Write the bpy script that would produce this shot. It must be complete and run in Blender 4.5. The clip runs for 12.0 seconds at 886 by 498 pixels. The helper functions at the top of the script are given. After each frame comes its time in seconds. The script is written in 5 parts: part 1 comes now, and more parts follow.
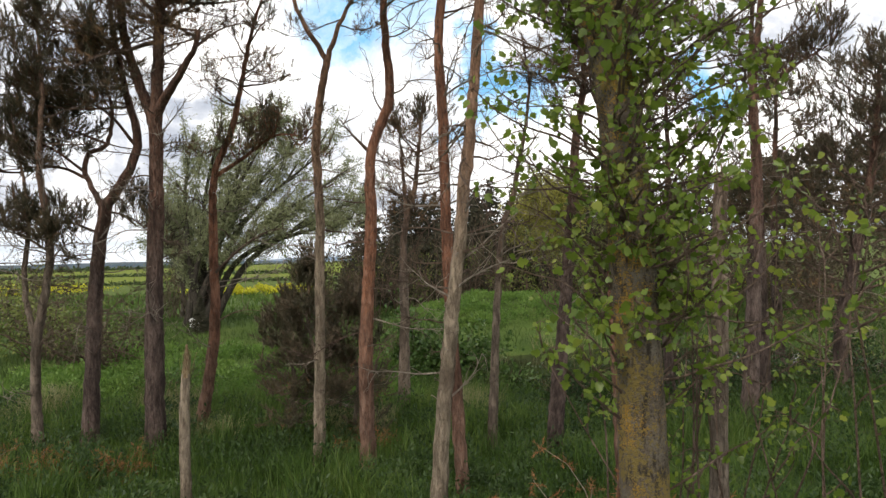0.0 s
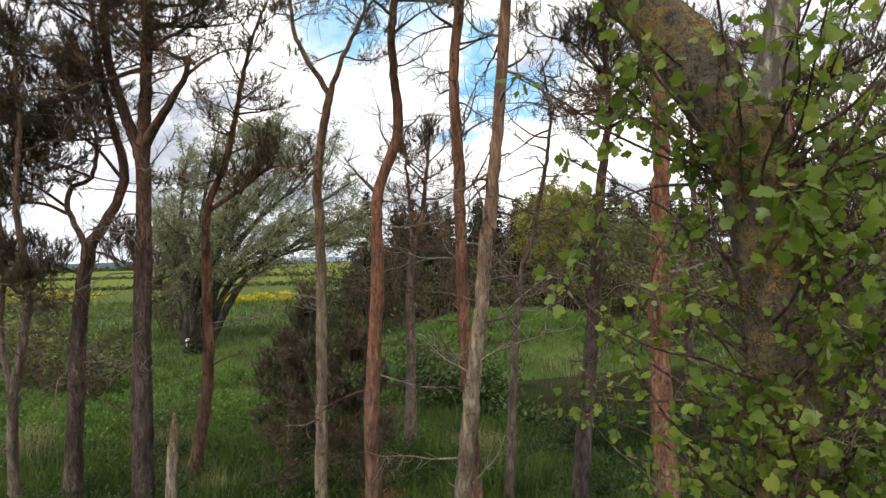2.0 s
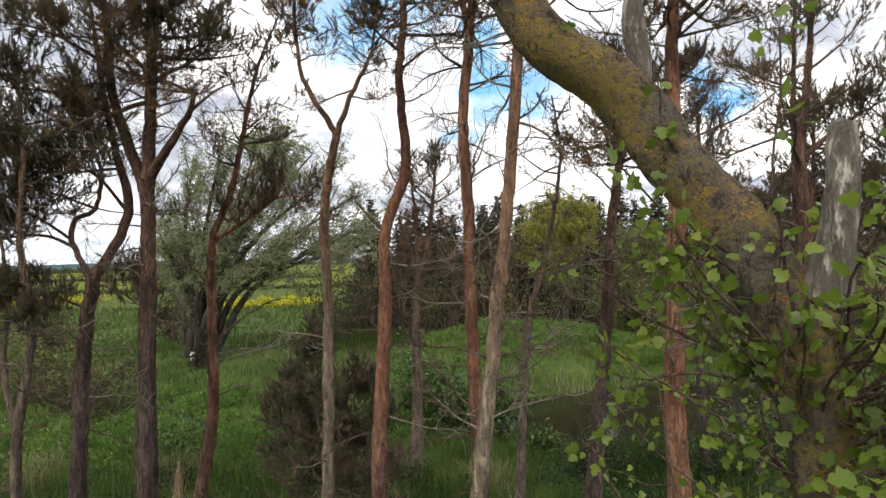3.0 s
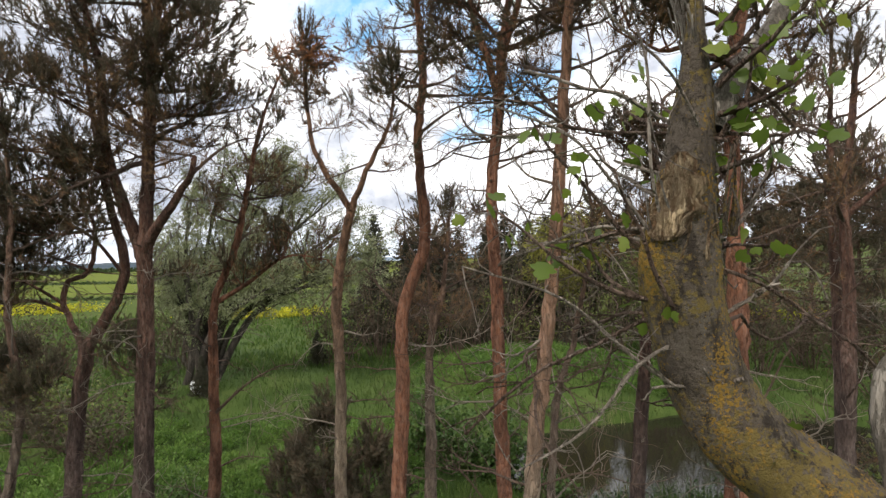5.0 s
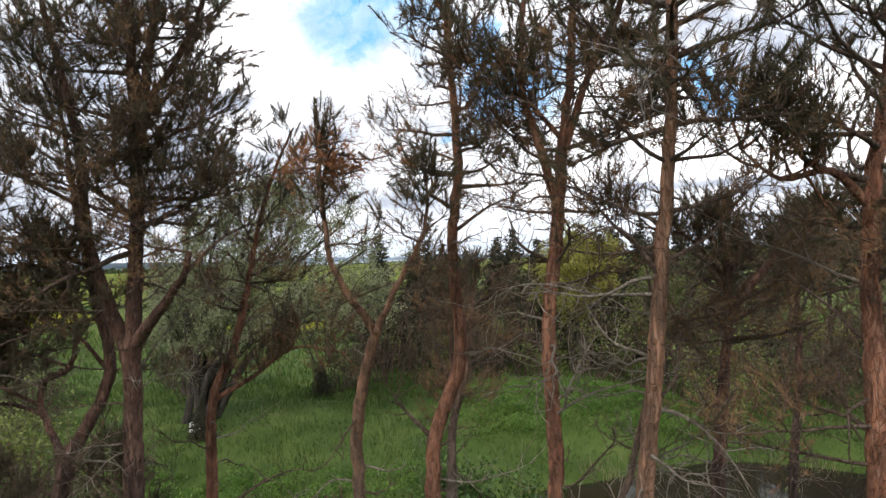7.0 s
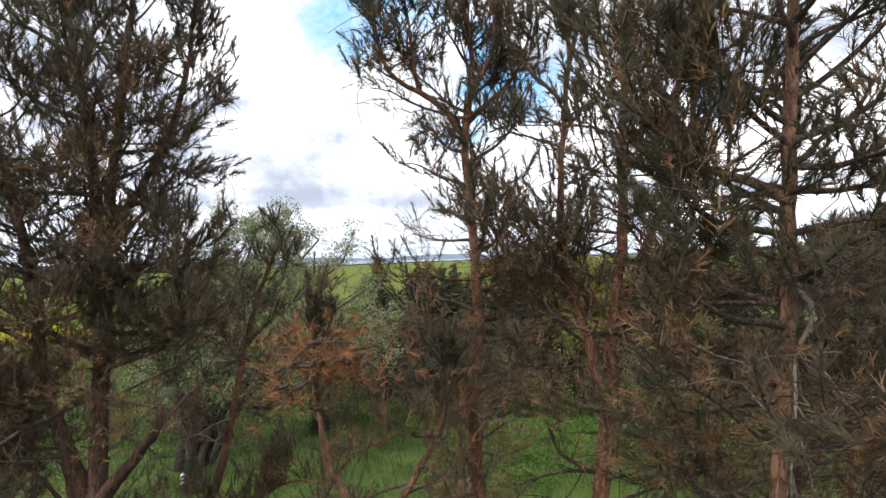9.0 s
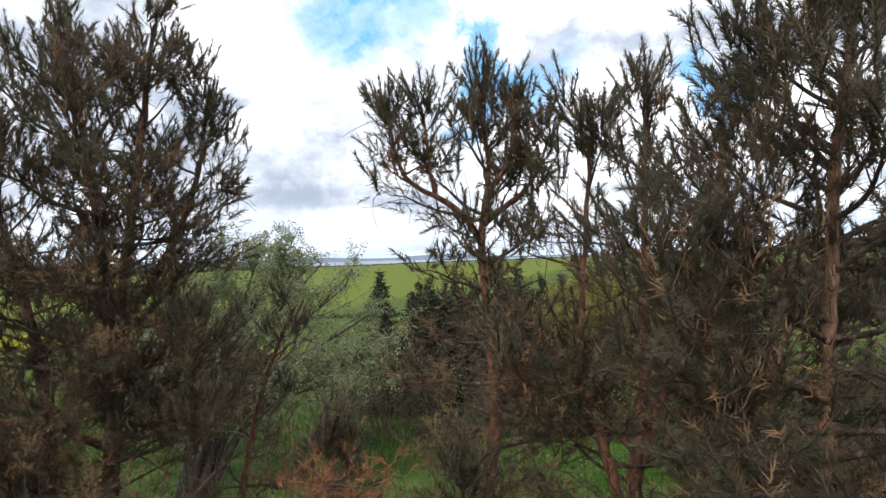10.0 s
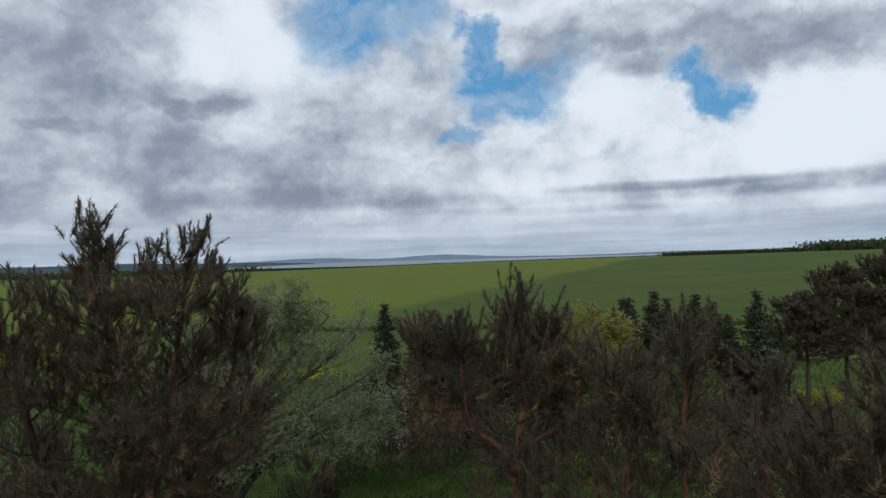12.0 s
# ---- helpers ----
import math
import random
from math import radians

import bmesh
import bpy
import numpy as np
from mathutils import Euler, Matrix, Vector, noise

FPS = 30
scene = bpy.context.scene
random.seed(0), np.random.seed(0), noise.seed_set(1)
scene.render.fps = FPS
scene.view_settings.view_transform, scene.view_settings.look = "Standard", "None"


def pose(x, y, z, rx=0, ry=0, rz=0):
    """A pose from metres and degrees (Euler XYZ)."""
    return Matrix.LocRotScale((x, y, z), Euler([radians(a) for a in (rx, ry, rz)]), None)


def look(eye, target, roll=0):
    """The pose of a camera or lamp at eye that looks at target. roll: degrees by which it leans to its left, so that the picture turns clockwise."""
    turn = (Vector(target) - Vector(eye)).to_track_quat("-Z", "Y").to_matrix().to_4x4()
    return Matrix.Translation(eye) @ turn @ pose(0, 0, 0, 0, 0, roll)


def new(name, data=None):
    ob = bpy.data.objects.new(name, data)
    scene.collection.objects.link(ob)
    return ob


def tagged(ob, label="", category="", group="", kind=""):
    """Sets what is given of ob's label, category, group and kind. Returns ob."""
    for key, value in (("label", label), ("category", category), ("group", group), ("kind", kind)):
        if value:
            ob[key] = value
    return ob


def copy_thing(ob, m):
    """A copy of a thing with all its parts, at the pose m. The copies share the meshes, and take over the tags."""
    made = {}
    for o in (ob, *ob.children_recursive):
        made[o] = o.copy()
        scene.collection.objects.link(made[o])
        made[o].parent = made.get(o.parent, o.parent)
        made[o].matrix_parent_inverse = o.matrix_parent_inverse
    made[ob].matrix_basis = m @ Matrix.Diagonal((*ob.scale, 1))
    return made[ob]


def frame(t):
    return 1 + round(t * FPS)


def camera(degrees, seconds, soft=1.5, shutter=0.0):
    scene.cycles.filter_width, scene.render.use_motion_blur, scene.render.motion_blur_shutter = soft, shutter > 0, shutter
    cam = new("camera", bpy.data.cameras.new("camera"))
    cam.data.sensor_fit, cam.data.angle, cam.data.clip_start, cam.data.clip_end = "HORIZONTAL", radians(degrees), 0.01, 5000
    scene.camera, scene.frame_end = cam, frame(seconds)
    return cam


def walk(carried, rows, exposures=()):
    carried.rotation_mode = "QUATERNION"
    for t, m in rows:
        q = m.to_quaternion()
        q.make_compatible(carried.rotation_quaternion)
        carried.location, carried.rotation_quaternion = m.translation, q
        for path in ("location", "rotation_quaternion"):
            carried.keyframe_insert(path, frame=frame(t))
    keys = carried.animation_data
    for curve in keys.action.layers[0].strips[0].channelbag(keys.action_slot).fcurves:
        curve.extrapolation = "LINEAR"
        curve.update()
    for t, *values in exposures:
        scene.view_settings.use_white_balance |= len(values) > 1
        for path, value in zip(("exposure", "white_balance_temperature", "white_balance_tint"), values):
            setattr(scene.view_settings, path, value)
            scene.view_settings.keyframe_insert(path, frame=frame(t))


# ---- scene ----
cam = camera(70.0, 12.0, soft=1.4)

# seconds, eye (m), yaw to the left (degrees); the lens tilts up 0.75 and leans 1.5 all the way
PATH = [
    (0.0, 0.0, 0.0, 2.95, -0.15), (0.5, -0.026, 0.176, 3.119, -0.10), (1.0, -0.063, 0.367, 3.268, -0.16),
    (1.5, -0.115, 0.595, 3.407, -0.25), (2.0, -0.16, 0.78, 3.609, -0.17), (2.5, -0.183, 0.84, 3.874, 0.04),
    (4.5, -0.372, 1.313, 4.766, 0.22), (5.0, -0.448, 1.534, 5.056, 0.18), (5.5, -0.512, 1.78, 5.343, 0.2),
    (6.0, -0.596, 2.043, 5.631, 0.2), (6.5, -0.682, 2.34, 5.925, 0.25), (6.7, -0.725, 2.466, 6.052, 0.26),
    (8.3, -1.029, 3.389, 7.196, 0.06), (8.5, -0.992, 3.487, 7.328, 0.03), (9.0, -0.925, 3.634, 7.656, 0.14),
    (9.5, -0.964, 3.67, 8.014, 0.13), (10.0, -1.045, 3.685, 8.515, 0.05), (10.5, -1.106, 3.688, 9.016, -0.03),
    (11.0, -1.153, 3.66, 9.561, -0.08), (11.5, -1.205, 3.655, 9.965, -0.06), (12.0, -1.28, 3.69, 10.39, 0.0)]


def eye_pose(x, y, z, yaw):
    a = radians(yaw)
    return look((x, y, z), (x - math.sin(a), y + math.cos(a), z + math.tan(radians(0.75))), -1.5)


walk(cam, [(r[0], eye_pose(*r[1:])) for r in PATH],
     exposures=[(0.0, 0.42, 6850, 10), (2.5, 0.42, 6800, 10), (5.0, 0.42, 6700, 11), (6.7, 0.38, 6500, 11), (8.5, 0.52, 6400, 11), (9.5, 0.52, 6350, 10),
                (10.2, 0.25, 6200, 9), (10.8, -0.05, 6050, 8), (11.4, -0.45, 5950, 7), (12.0, -0.78, 5900, 7)])

# ---- sky, sun ----
SUN_EL, SUN_AZ = 48.0, 205.0  # degrees; the azimuth runs clockwise from ahead (+y)
world = bpy.data.worlds.new("sky")
scene.world = world
world.use_nodes = True
wt = world.node_tree
wt.nodes.clear()


def wnode(kind, **values):
    n = wt.nodes.new(kind)
    for k, v in values.items():
        n.inputs[int(k[1:])].default_value = v
    return n


def wmath(op, a, b=None, c=None):
    n = wt.nodes.new("ShaderNodeMath")
    n.operation = op
    for i, v in enumerate((a, b, c)):
        if v is None:
            continue
        if isinstance(v, (int, float)):
            n.inputs[i].default_value = v
        else:
            wt.links.new(v, n.inputs[i])
    return n.outputs[0]


def wvec(op, a, b):
    n = wt.nodes.new("ShaderNodeVectorMath")
    n.operation = op
    for i, v in enumerate((a, b)):
        if isinstance(v, tuple):
            n.inputs[i].default_value = v
        else:
            wt.links.new(v, n.inputs[i])
    return n.outputs[1] if op in ("LENGTH", "DOT_PRODUCT", "DISTANCE") else n.outputs[0]


def wmix(fac, a, b):
    n = wt.nodes.new("ShaderNodeMix")
    n.data_type = "RGBA"
    for v, sock in ((fac, n.inputs[0]), (a, n.inputs[6]), (b, n.inputs[7])):
        if isinstance(v, (tuple, float, int)):
            sock.default_value = (*v, 1) if isinstance(v, tuple) else v
        else:
            wt.links.new(v, sock)
    return n.outputs[2]


def wstep(v, lo, hi):
    n = wt.nodes.new("ShaderNodeMapRange")
    n.interpolation_type = "SMOOTHSTEP"
    wt.links.new(v, n.inputs[0])
    n.inputs[1].default_value, n.inputs[2].default_value = lo, hi
    return n.outputs[0]


def wnoise(vec, scale, detail, rough=0.55):
    n = wt.nodes.new("ShaderNodeTexNoise")
    n.inputs["Scale"].default_value, n.inputs["Detail"].default_value, n.inputs["Roughness"].default_value = scale, detail, rough
    wt.links.new(vec, n.inputs["Vector"])
    return n


coord = wt.nodes.new("ShaderNodeTexCoord").outputs["Generated"]
sep = wt.nodes.new("ShaderNodeSeparateXYZ")
wt.links.new(coord, sep.inputs[0])
up = sep.outputs[2]
# clouds lie flatter towards the horizon
flat = wvec("MULTIPLY", coord, (1.0, 1.0, 2.0))
billow_at = wvec("ADD", flat, (3.7, 1.3, 0.4))
warp = wnoise(coord, 5.0, 8.0, 0.62)
ragged = wvec("ADD", coord, wvec("MULTIPLY", wvec("SUBTRACT", warp.outputs["Color"], (0.5, 0.5, 0.5)), (0.3, 0.1, 0.26)))


rim = wnoise(coord, 16.0, 6.0, 0.55)
crisp = wvec("ADD", coord, wvec("MULTIPLY", wvec("SUBTRACT", rim.outputs["Color"], (0.5, 0.5, 0.5)), (0.09, 0.03, 0.08)))


def sky_dir(px, py):
    """The unit direction of a place in the sky, by its offsets right and up of straight ahead."""
    return Vector((px, 1.0, py)).normalized()


def blob(px, py, wide, high, edge=0.35, calm=False):
    """1 inside an ellipse of sky, 0 outside it, with a soft edge, ragged unless calm."""
    off = wvec("SUBTRACT", crisp if calm is None else smooth if calm else ragged, tuple(sky_dir(px, py)))
    ln = wvec("LENGTH", wvec("MULTIPLY", off, (1 / wide, 1 / max(wide, high), 1 / high)), (0, 0, 0))
    return wstep(ln, 1.0 + edge, 1.0 - edge)


def puffs(vec, scale, detail):
    """Rounded heaps, as on cumulus."""
    n = wt.nodes.new("ShaderNodeTexVoronoi")
    n.feature, n.normalize = "F1", True
    n.inputs["Scale"].default_value, n.inputs["Detail"].default_value, n.inputs["Roughness"].default_value = scale, detail, 0.5
    wt.links.new(vec, n.inputs["Vector"])
    return wmath("SUBTRACT", 1.0, n.outputs["Distance"])


smooth = wvec("ADD", coord, wvec("MULTIPLY", wvec("SUBTRACT", warp.outputs["Color"], (0.5, 0.5, 0.5)), (0.08, 0.0, 0.012)))
billow = wnoise(billow_at, 3.1, 9.0, 0.56).outputs["Fac"]
heap = puffs(wvec("MULTIPLY", ragged, (1.0, 1.0, 1.5)), 6.5, 4.0)
small = puffs(wvec("MULTIPLY", ragged, (1.0, 1.0, 1.6)), 17.0, 4.0)
fine = wnoise(wvec("ADD", wvec("MULTIPLY", coord, (1.0, 1.0, 1.5)), (0.4, 8.0, 2.0)), 9.5, 10.0, 0.6).outputs["Fac"]
layers = wnoise(wvec("MULTIPLY", smooth, (2.4, 2.4, 46.0)), 1.0, 6.0, 0.55).outputs["Fac"]
holes = wstep(wnoise(wvec("ADD", flat, (9.1, 2.2, 5.0)), 1.6, 5.0, 0.5).outputs["Fac"], 0.63, 0.72)
for px, py, wide, high in ((-0.14, 0.41, 0.1, 0.085), (-0.02, 0.44, 0.06, 0.07), (0.11, 0.265, 0.085, 0.05), (0.43, 0.258, 0.05, 0.03), (0.06, 0.185, 0.04, 0.016), (0.06, 0.33, 0.03, 0.05)):
    holes = wmath("MAXIMUM", holes, blob(px, py, wide, high, 0.4))
bright = wmath("ADD", wmath("MULTIPLY", wmath("SUBTRACT", billow, 0.5), 1.9), wmath("MULTIPLY", wmath("SUBTRACT", fine, 0.5), 1.9))
bright = wmath("ADD", bright, wmath("MULTIPLY", wmath("SUBTRACT", heap, 0.62), 1.7))
bright = wmath("ADD", bright, wmath("MULTIPLY", wmath("SUBTRACT", small, 0.6), 1.0))
bright = wmath("ADD", bright, 0.52)
for px, py, wide, high, gain, calm in (
        (0.42, 0.185, 0.3, 0.075, 0.4, False), (-0.12, 0.18, 0.24, 0.08, -0.12, False), (-0.32, 0.33, 0.12, 0.1, 0.22, False), (0.3, 0.4, 0.3, 0.03, 0.2, False),
        (-0.68, 0.26, 0.34, 0.22, -0.28, False), (0.44, 0.345, 0.3, 0.035, -0.34, False), (-0.18, 0.098, 0.2, 0.016, -0.42, True), (0.34, 0.106, 0.15, 0.007, -0.6, True), (0.62, 0.108, 0.22, 0.014, -0.9, True), (0.16, 0.07, 0.2, 0.006, -0.35, True), (0.5, 0.055, 0.3, 0.006, -0.35, True),
        (-0.42, 0.27, 0.12, 0.02, -0.25, True), (-0.55, 0.1, 0.42, 0.08, -0.25, True), (0.05, 0.085, 0.2, 0.012, -0.3, True)):
    bright = wmath("ADD", bright, wmath("MULTIPLY", blob(px, py, wide, high, 0.6, calm), gain))
# heaped tops with crisp rims, and small dark clouds before them
for px, py, wide, high, gain in (
        (0.2, 0.2, 0.075, 0.05, 0.34), (0.33, 0.22, 0.075, 0.06, 0.34), (0.56, 0.215, 0.13, 0.065, 0.36), (0.3, 0.41, 0.16, 0.04, 0.25), (-0.08, 0.19, 0.05, 0.03, 0.2),
        (-0.14, 0.29, 0.1, 0.05, 0.16), (-0.32, 0.35, 0.08, 0.07, 0.22), (-0.37, 0.255, 0.07, 0.016, -0.28), (-0.45, 0.22, 0.06, 0.02, -0.2), (-0.6, 0.23, 0.05, 0.012, -0.22),
        (0.17, 0.19, 0.025, 0.01, -0.2), (0.47, 0.215, 0.025, 0.01, -0.2), (-0.66, 0.33, 0.12, 0.05, -0.25), (0.42, 0.33, 0.2, 0.03, -0.25), (-0.2, 0.185, 0.06, 0.03, -0.15)):
    bright = wmath("ADD", bright, wmath("MULTIPLY", blob(px, py, wide, high, 0.28, None), gain))
low = wstep(up, 0.08, 0.025)
streaks = wmath("ADD", wmath("ADD", wmath("MULTIPLY", wmath("SUBTRACT", layers, 0.5), 2.3), wmath("MULTIPLY", wmath("SUBTRACT", small, 0.6), 0.7)), 0.5)
mixer = wt.nodes.new("ShaderNodeMix")
for v, sock in ((low, mixer.inputs[0]), (bright, mixer.inputs[2]), (streaks, mixer.inputs[3])):
    wt.links.new(v, sock)
bright = mixer.outputs[0]
lit = wstep(bright, -0.3, 1.5)
cloud = wmix(lit, (0.42, 0.47, 0.57), (1.42, 1.43, 1.45))
nishita = wt.nodes.new("ShaderNodeTexSky")
nishita.sky_type, nishita.sun_disc = "NISHITA", False
nishita.sun_elevation, nishita.sun_rotation = radians(SUN_EL), radians(SUN_AZ)
nishita.air_density, nishita.dust_density = 1.0, 0.6
clear = wt.nodes.new("ShaderNodeVectorMath")
clear.operation = "SCALE"
clear.inputs[3].default_value = 0.12
wt.links.new(nishita.outputs[0], clear.inputs[0])
blue = wmix(0.8, clear.outputs[0], (0.17, 0.54, 0.96))
thin = wstep(wnoise(wvec("MULTIPLY", ragged, (1.0, 1.0, 1.3)), 9.0, 6.0, 0.6).outputs["Fac"], 0.62, 0.4)
sky = wmix(wmath("MULTIPLY", holes, wmath("MULTIPLY_ADD", thin, 0.35, 0.64)), cloud, blue)
sky = wmix(wmath("MULTIPLY", wstep(up, 0.1, 0.0), 0.45), sky, (0.66, 0.79, 0.96))
back = wt.nodes.new("ShaderNodeBackground")
back.inputs[1].default_value = 1.0
wt.links.new(sky, back.inputs[0])
wt.links.new(back.outputs[0], wt.nodes.new("ShaderNodeOutputWorld").inputs[0])

sun_data = bpy.data.lights.new("sun", "SUN")
sun_data.energy, sun_data.angle, sun_data.color = 1.5, radians(11), (1.0, 0.95, 0.86)
sun = new("sun", sun_data)
az, el = radians(SUN_AZ), radians(SUN_EL)
sun.matrix_world = look((math.sin(az) * math.cos(el) * 60, math.cos(az) * math.cos(el) * 60, math.sin(el) * 60), (0, 0, 0))


# ---- materials ----
def material(name, rough=0.8, spec=0.3):
    m = bpy.data.materials.new(name)
    m.use_nodes = True
    b = m.node_tree.nodes["Principled BSDF"]
    b.inputs["Roughness"].default_value, b.inputs["Specular IOR Level"].default_value = rough, spec
    return m, m.node_tree, b


def ramp(nt, fac, stops):
    n = nt.nodes.new("ShaderNodeValToRGB")
    e = n.color_ramp.elements
    while len(e) < len(stops):
        e.new(0.5)
    for el_, (p, c) in zip(e, stops):
        el_.position, el_.color = p, (*c, 1)
    nt.links.new(fac, n.inputs[0])
    return n.outputs[0]


def mixed(nt, fac, a, b, how="MIX"):
    n = nt.nodes.new("ShaderNodeMix")
    n.data_type, n.blend_type = "RGBA", how
    for v, sock in ((fac, n.inputs[0]), (a, n.inputs[6]), (b, n.inputs[7])):
        if isinstance(v, (tuple, float, int)):
            sock.default_value = (*v, 1) if isinstance(v, tuple) else v
        else:
            nt.links.new(v, sock)
    return n.outputs[2]


def place_of(nt, scale=(1, 1, 1)):
    n = nt.nodes.new("ShaderNodeMapping")
    n.inputs["Scale"].default_value = scale
    nt.links.new(nt.nodes.new("ShaderNodeNewGeometry").outputs["Position"], n.inputs[0])
    return n.outputs[0]


def noisy(nt, vec, scale, detail=4.0, rough=0.6):
    n = nt.nodes.new("ShaderNodeTexNoise")
    n.inputs["Scale"].default_value, n.inputs["Detail"].default_value, n.inputs["Roughness"].default_value = scale, detail, rough
    nt.links.new(vec, n.inputs["Vector"])
    return n.outputs["Fac"]


def span(nt, v, lo, hi):
    n = nt.nodes.new("ShaderNodeMapRange")
    n.interpolation_type = "SMOOTHSTEP"
    nt.links.new(v, n.inputs[0])
    n.inputs[1].default_value, n.inputs[2].default_value = lo, hi
    return n.outputs[0]


def bumped(nt, b, height, strength, dist=0.02):
    n = nt.nodes.new("ShaderNodeBump")
    n.inputs["Strength"].default_value, n.inputs["Distance"].default_value = strength, dist
    nt.links.new(height, n.inputs["Height"])
    nt.links.new(n.outputs[0], b.inputs["Normal"])


def bark(name, low, high, crack, plate=14.0, turn=(2.0, 5.0), furrow=False):
    """Plated bark whose colour passes from low to high up the stem between the two heights of turn."""
    m, nt, b = material(name, 0.9, 0.15)
    vec = place_of(nt, (1, 1, 0.32))
    v = nt.nodes.new("ShaderNodeTexVoronoi")
    v.feature = "DISTANCE_TO_EDGE"
    v.inputs["Scale"].default_value = plate
    nt.links.new(mixed(nt, 0.1, vec, noise_color(nt, vec, 11.0)), v.inputs["Vector"])
    seam = span(nt, v.outputs["Distance"], -0.03, 0.07)
    if furrow:
        seam = span(nt, noisy(nt, place_of(nt, (1, 1, 0.22)), plate, 6.0, 0.75), 0.36, 0.6)
    else:
        seam = mixed(nt, 0.55, seam, span(nt, noisy(nt, place_of(nt, (1, 1, 0.25)), plate * 0.7, 5.0, 0.75), 0.36, 0.58))
    z = nt.nodes.new("ShaderNodeSeparateXYZ")
    nt.links.new(nt.nodes.new("ShaderNodeNewGeometry").outputs["Position"], z.inputs[0])
    wob = nt.nodes.new("ShaderNodeMath")
    wob.operation = "MULTIPLY_ADD"
    nt.links.new(noisy(nt, vec, 2.2), wob.inputs[0])
    wob.inputs[1].default_value = 2.4
    nt.links.new(z.outputs[2], wob.inputs[2])
    col = mixed(nt, span(nt, wob.outputs[0], turn[0] + 1.2, turn[1] + 1.2), low, high)
    grain = noisy(nt, vec, 38.0, 5.0, 0.7)
    col = mixed(nt, span(nt, grain, 0.35, 0.75), col, mixed(nt, 0.3, col, (0.4, 0.34, 0.29)))
    col = mixed(nt, span(nt, noisy(nt, vec, 4.0, 4.0), 0.42, 0.66), col, mixed(nt, 0.6, col, crack))
    col = mixed(nt, seam, crack, col)
    nt.links.new(col, b.inputs["Base Color"])
    h = nt.nodes.new("ShaderNodeMath")
    h.operation = "MULTIPLY_ADD"
    nt.links.new(grain, h.inputs[0])
    h.inputs[1].default_value = 0.5
    nt.links.new(seam, h.inputs[2])
    bumped(nt, b, h.outputs[0], 1.0, 0.03)
    return m


def noise_color(nt, vec, scale):
    n = nt.nodes.new("ShaderNodeTexNoise")
    n.inputs["Scale"].default_value = scale
    nt.links.new(vec, n.inputs["Vector"])
    return n.outputs["Color"]


def foliage(name, tones, rough=0.55, glow=0.3, patch=1.2, spec=0.25):
    """Leaves or needles: tones vary from leaf to leaf and from bough to bough; some light passes through."""
    m, nt, b = material(name, rough, spec)
    isl = nt.nodes.new("ShaderNodeNewGeometry").outputs["Random Per Island"]
    big = noisy(nt, place_of(nt), patch, 3.0)
    mean = nt.nodes.new("ShaderNodeMath")
    mean.operation = "MULTIPLY_ADD"
    nt.links.new(isl, mean.inputs[0])
    mean.inputs[1].default_value = 0.5
    half = nt.nodes.new("ShaderNodeMath")
    half.operation = "MULTIPLY_ADD"
    nt.links.new(big, half.inputs[0])
    half.inputs[1].default_value, half.inputs[2].default_value = 1.4, -0.45
    nt.links.new(half.outputs[0], mean.inputs[2])
    col = ramp(nt, mean.outputs[0], [((i + 0.5) / len(tones), c) for i, c in enumerate(tones)])
    nt.links.new(col, b.inputs["Base Color"])
    tr = nt.nodes.new("ShaderNodeBsdfTranslucent")
    nt.links.new(col, tr.inputs[0])
    mx = nt.nodes.new("ShaderNodeMixShader")
    mx.inputs[0].default_value = glow
    out = nt.nodes["Material Output"]
    nt.links.new(b.outputs[0], mx.inputs[1])
    nt.links.new(tr.outputs[0], mx.inputs[2])
    nt.links.new(mx.outputs[0], out.inputs[0])
    return m


BARK_DARK = bark("bark_purple_grey", (0.125, 0.085, 0.073), (0.18, 0.088, 0.06), (0.022, 0.015, 0.013), 24)
BARK_RED = bark("bark_red", (0.24, 0.135, 0.095), (0.33, 0.14, 0.08), (0.05, 0.025, 0.018), 26, turn=(0.5, 3.0))
BARK_PALE = bark("bark_pale", (0.34, 0.27, 0.195), (0.35, 0.175, 0.105), (0.075, 0.052, 0.038), 26, turn=(2.2, 5.2))
BARK_GREY = bark("bark_grey", (0.23, 0.175, 0.135), (0.25, 0.145, 0.1), (0.045, 0.034, 0.026), 26)


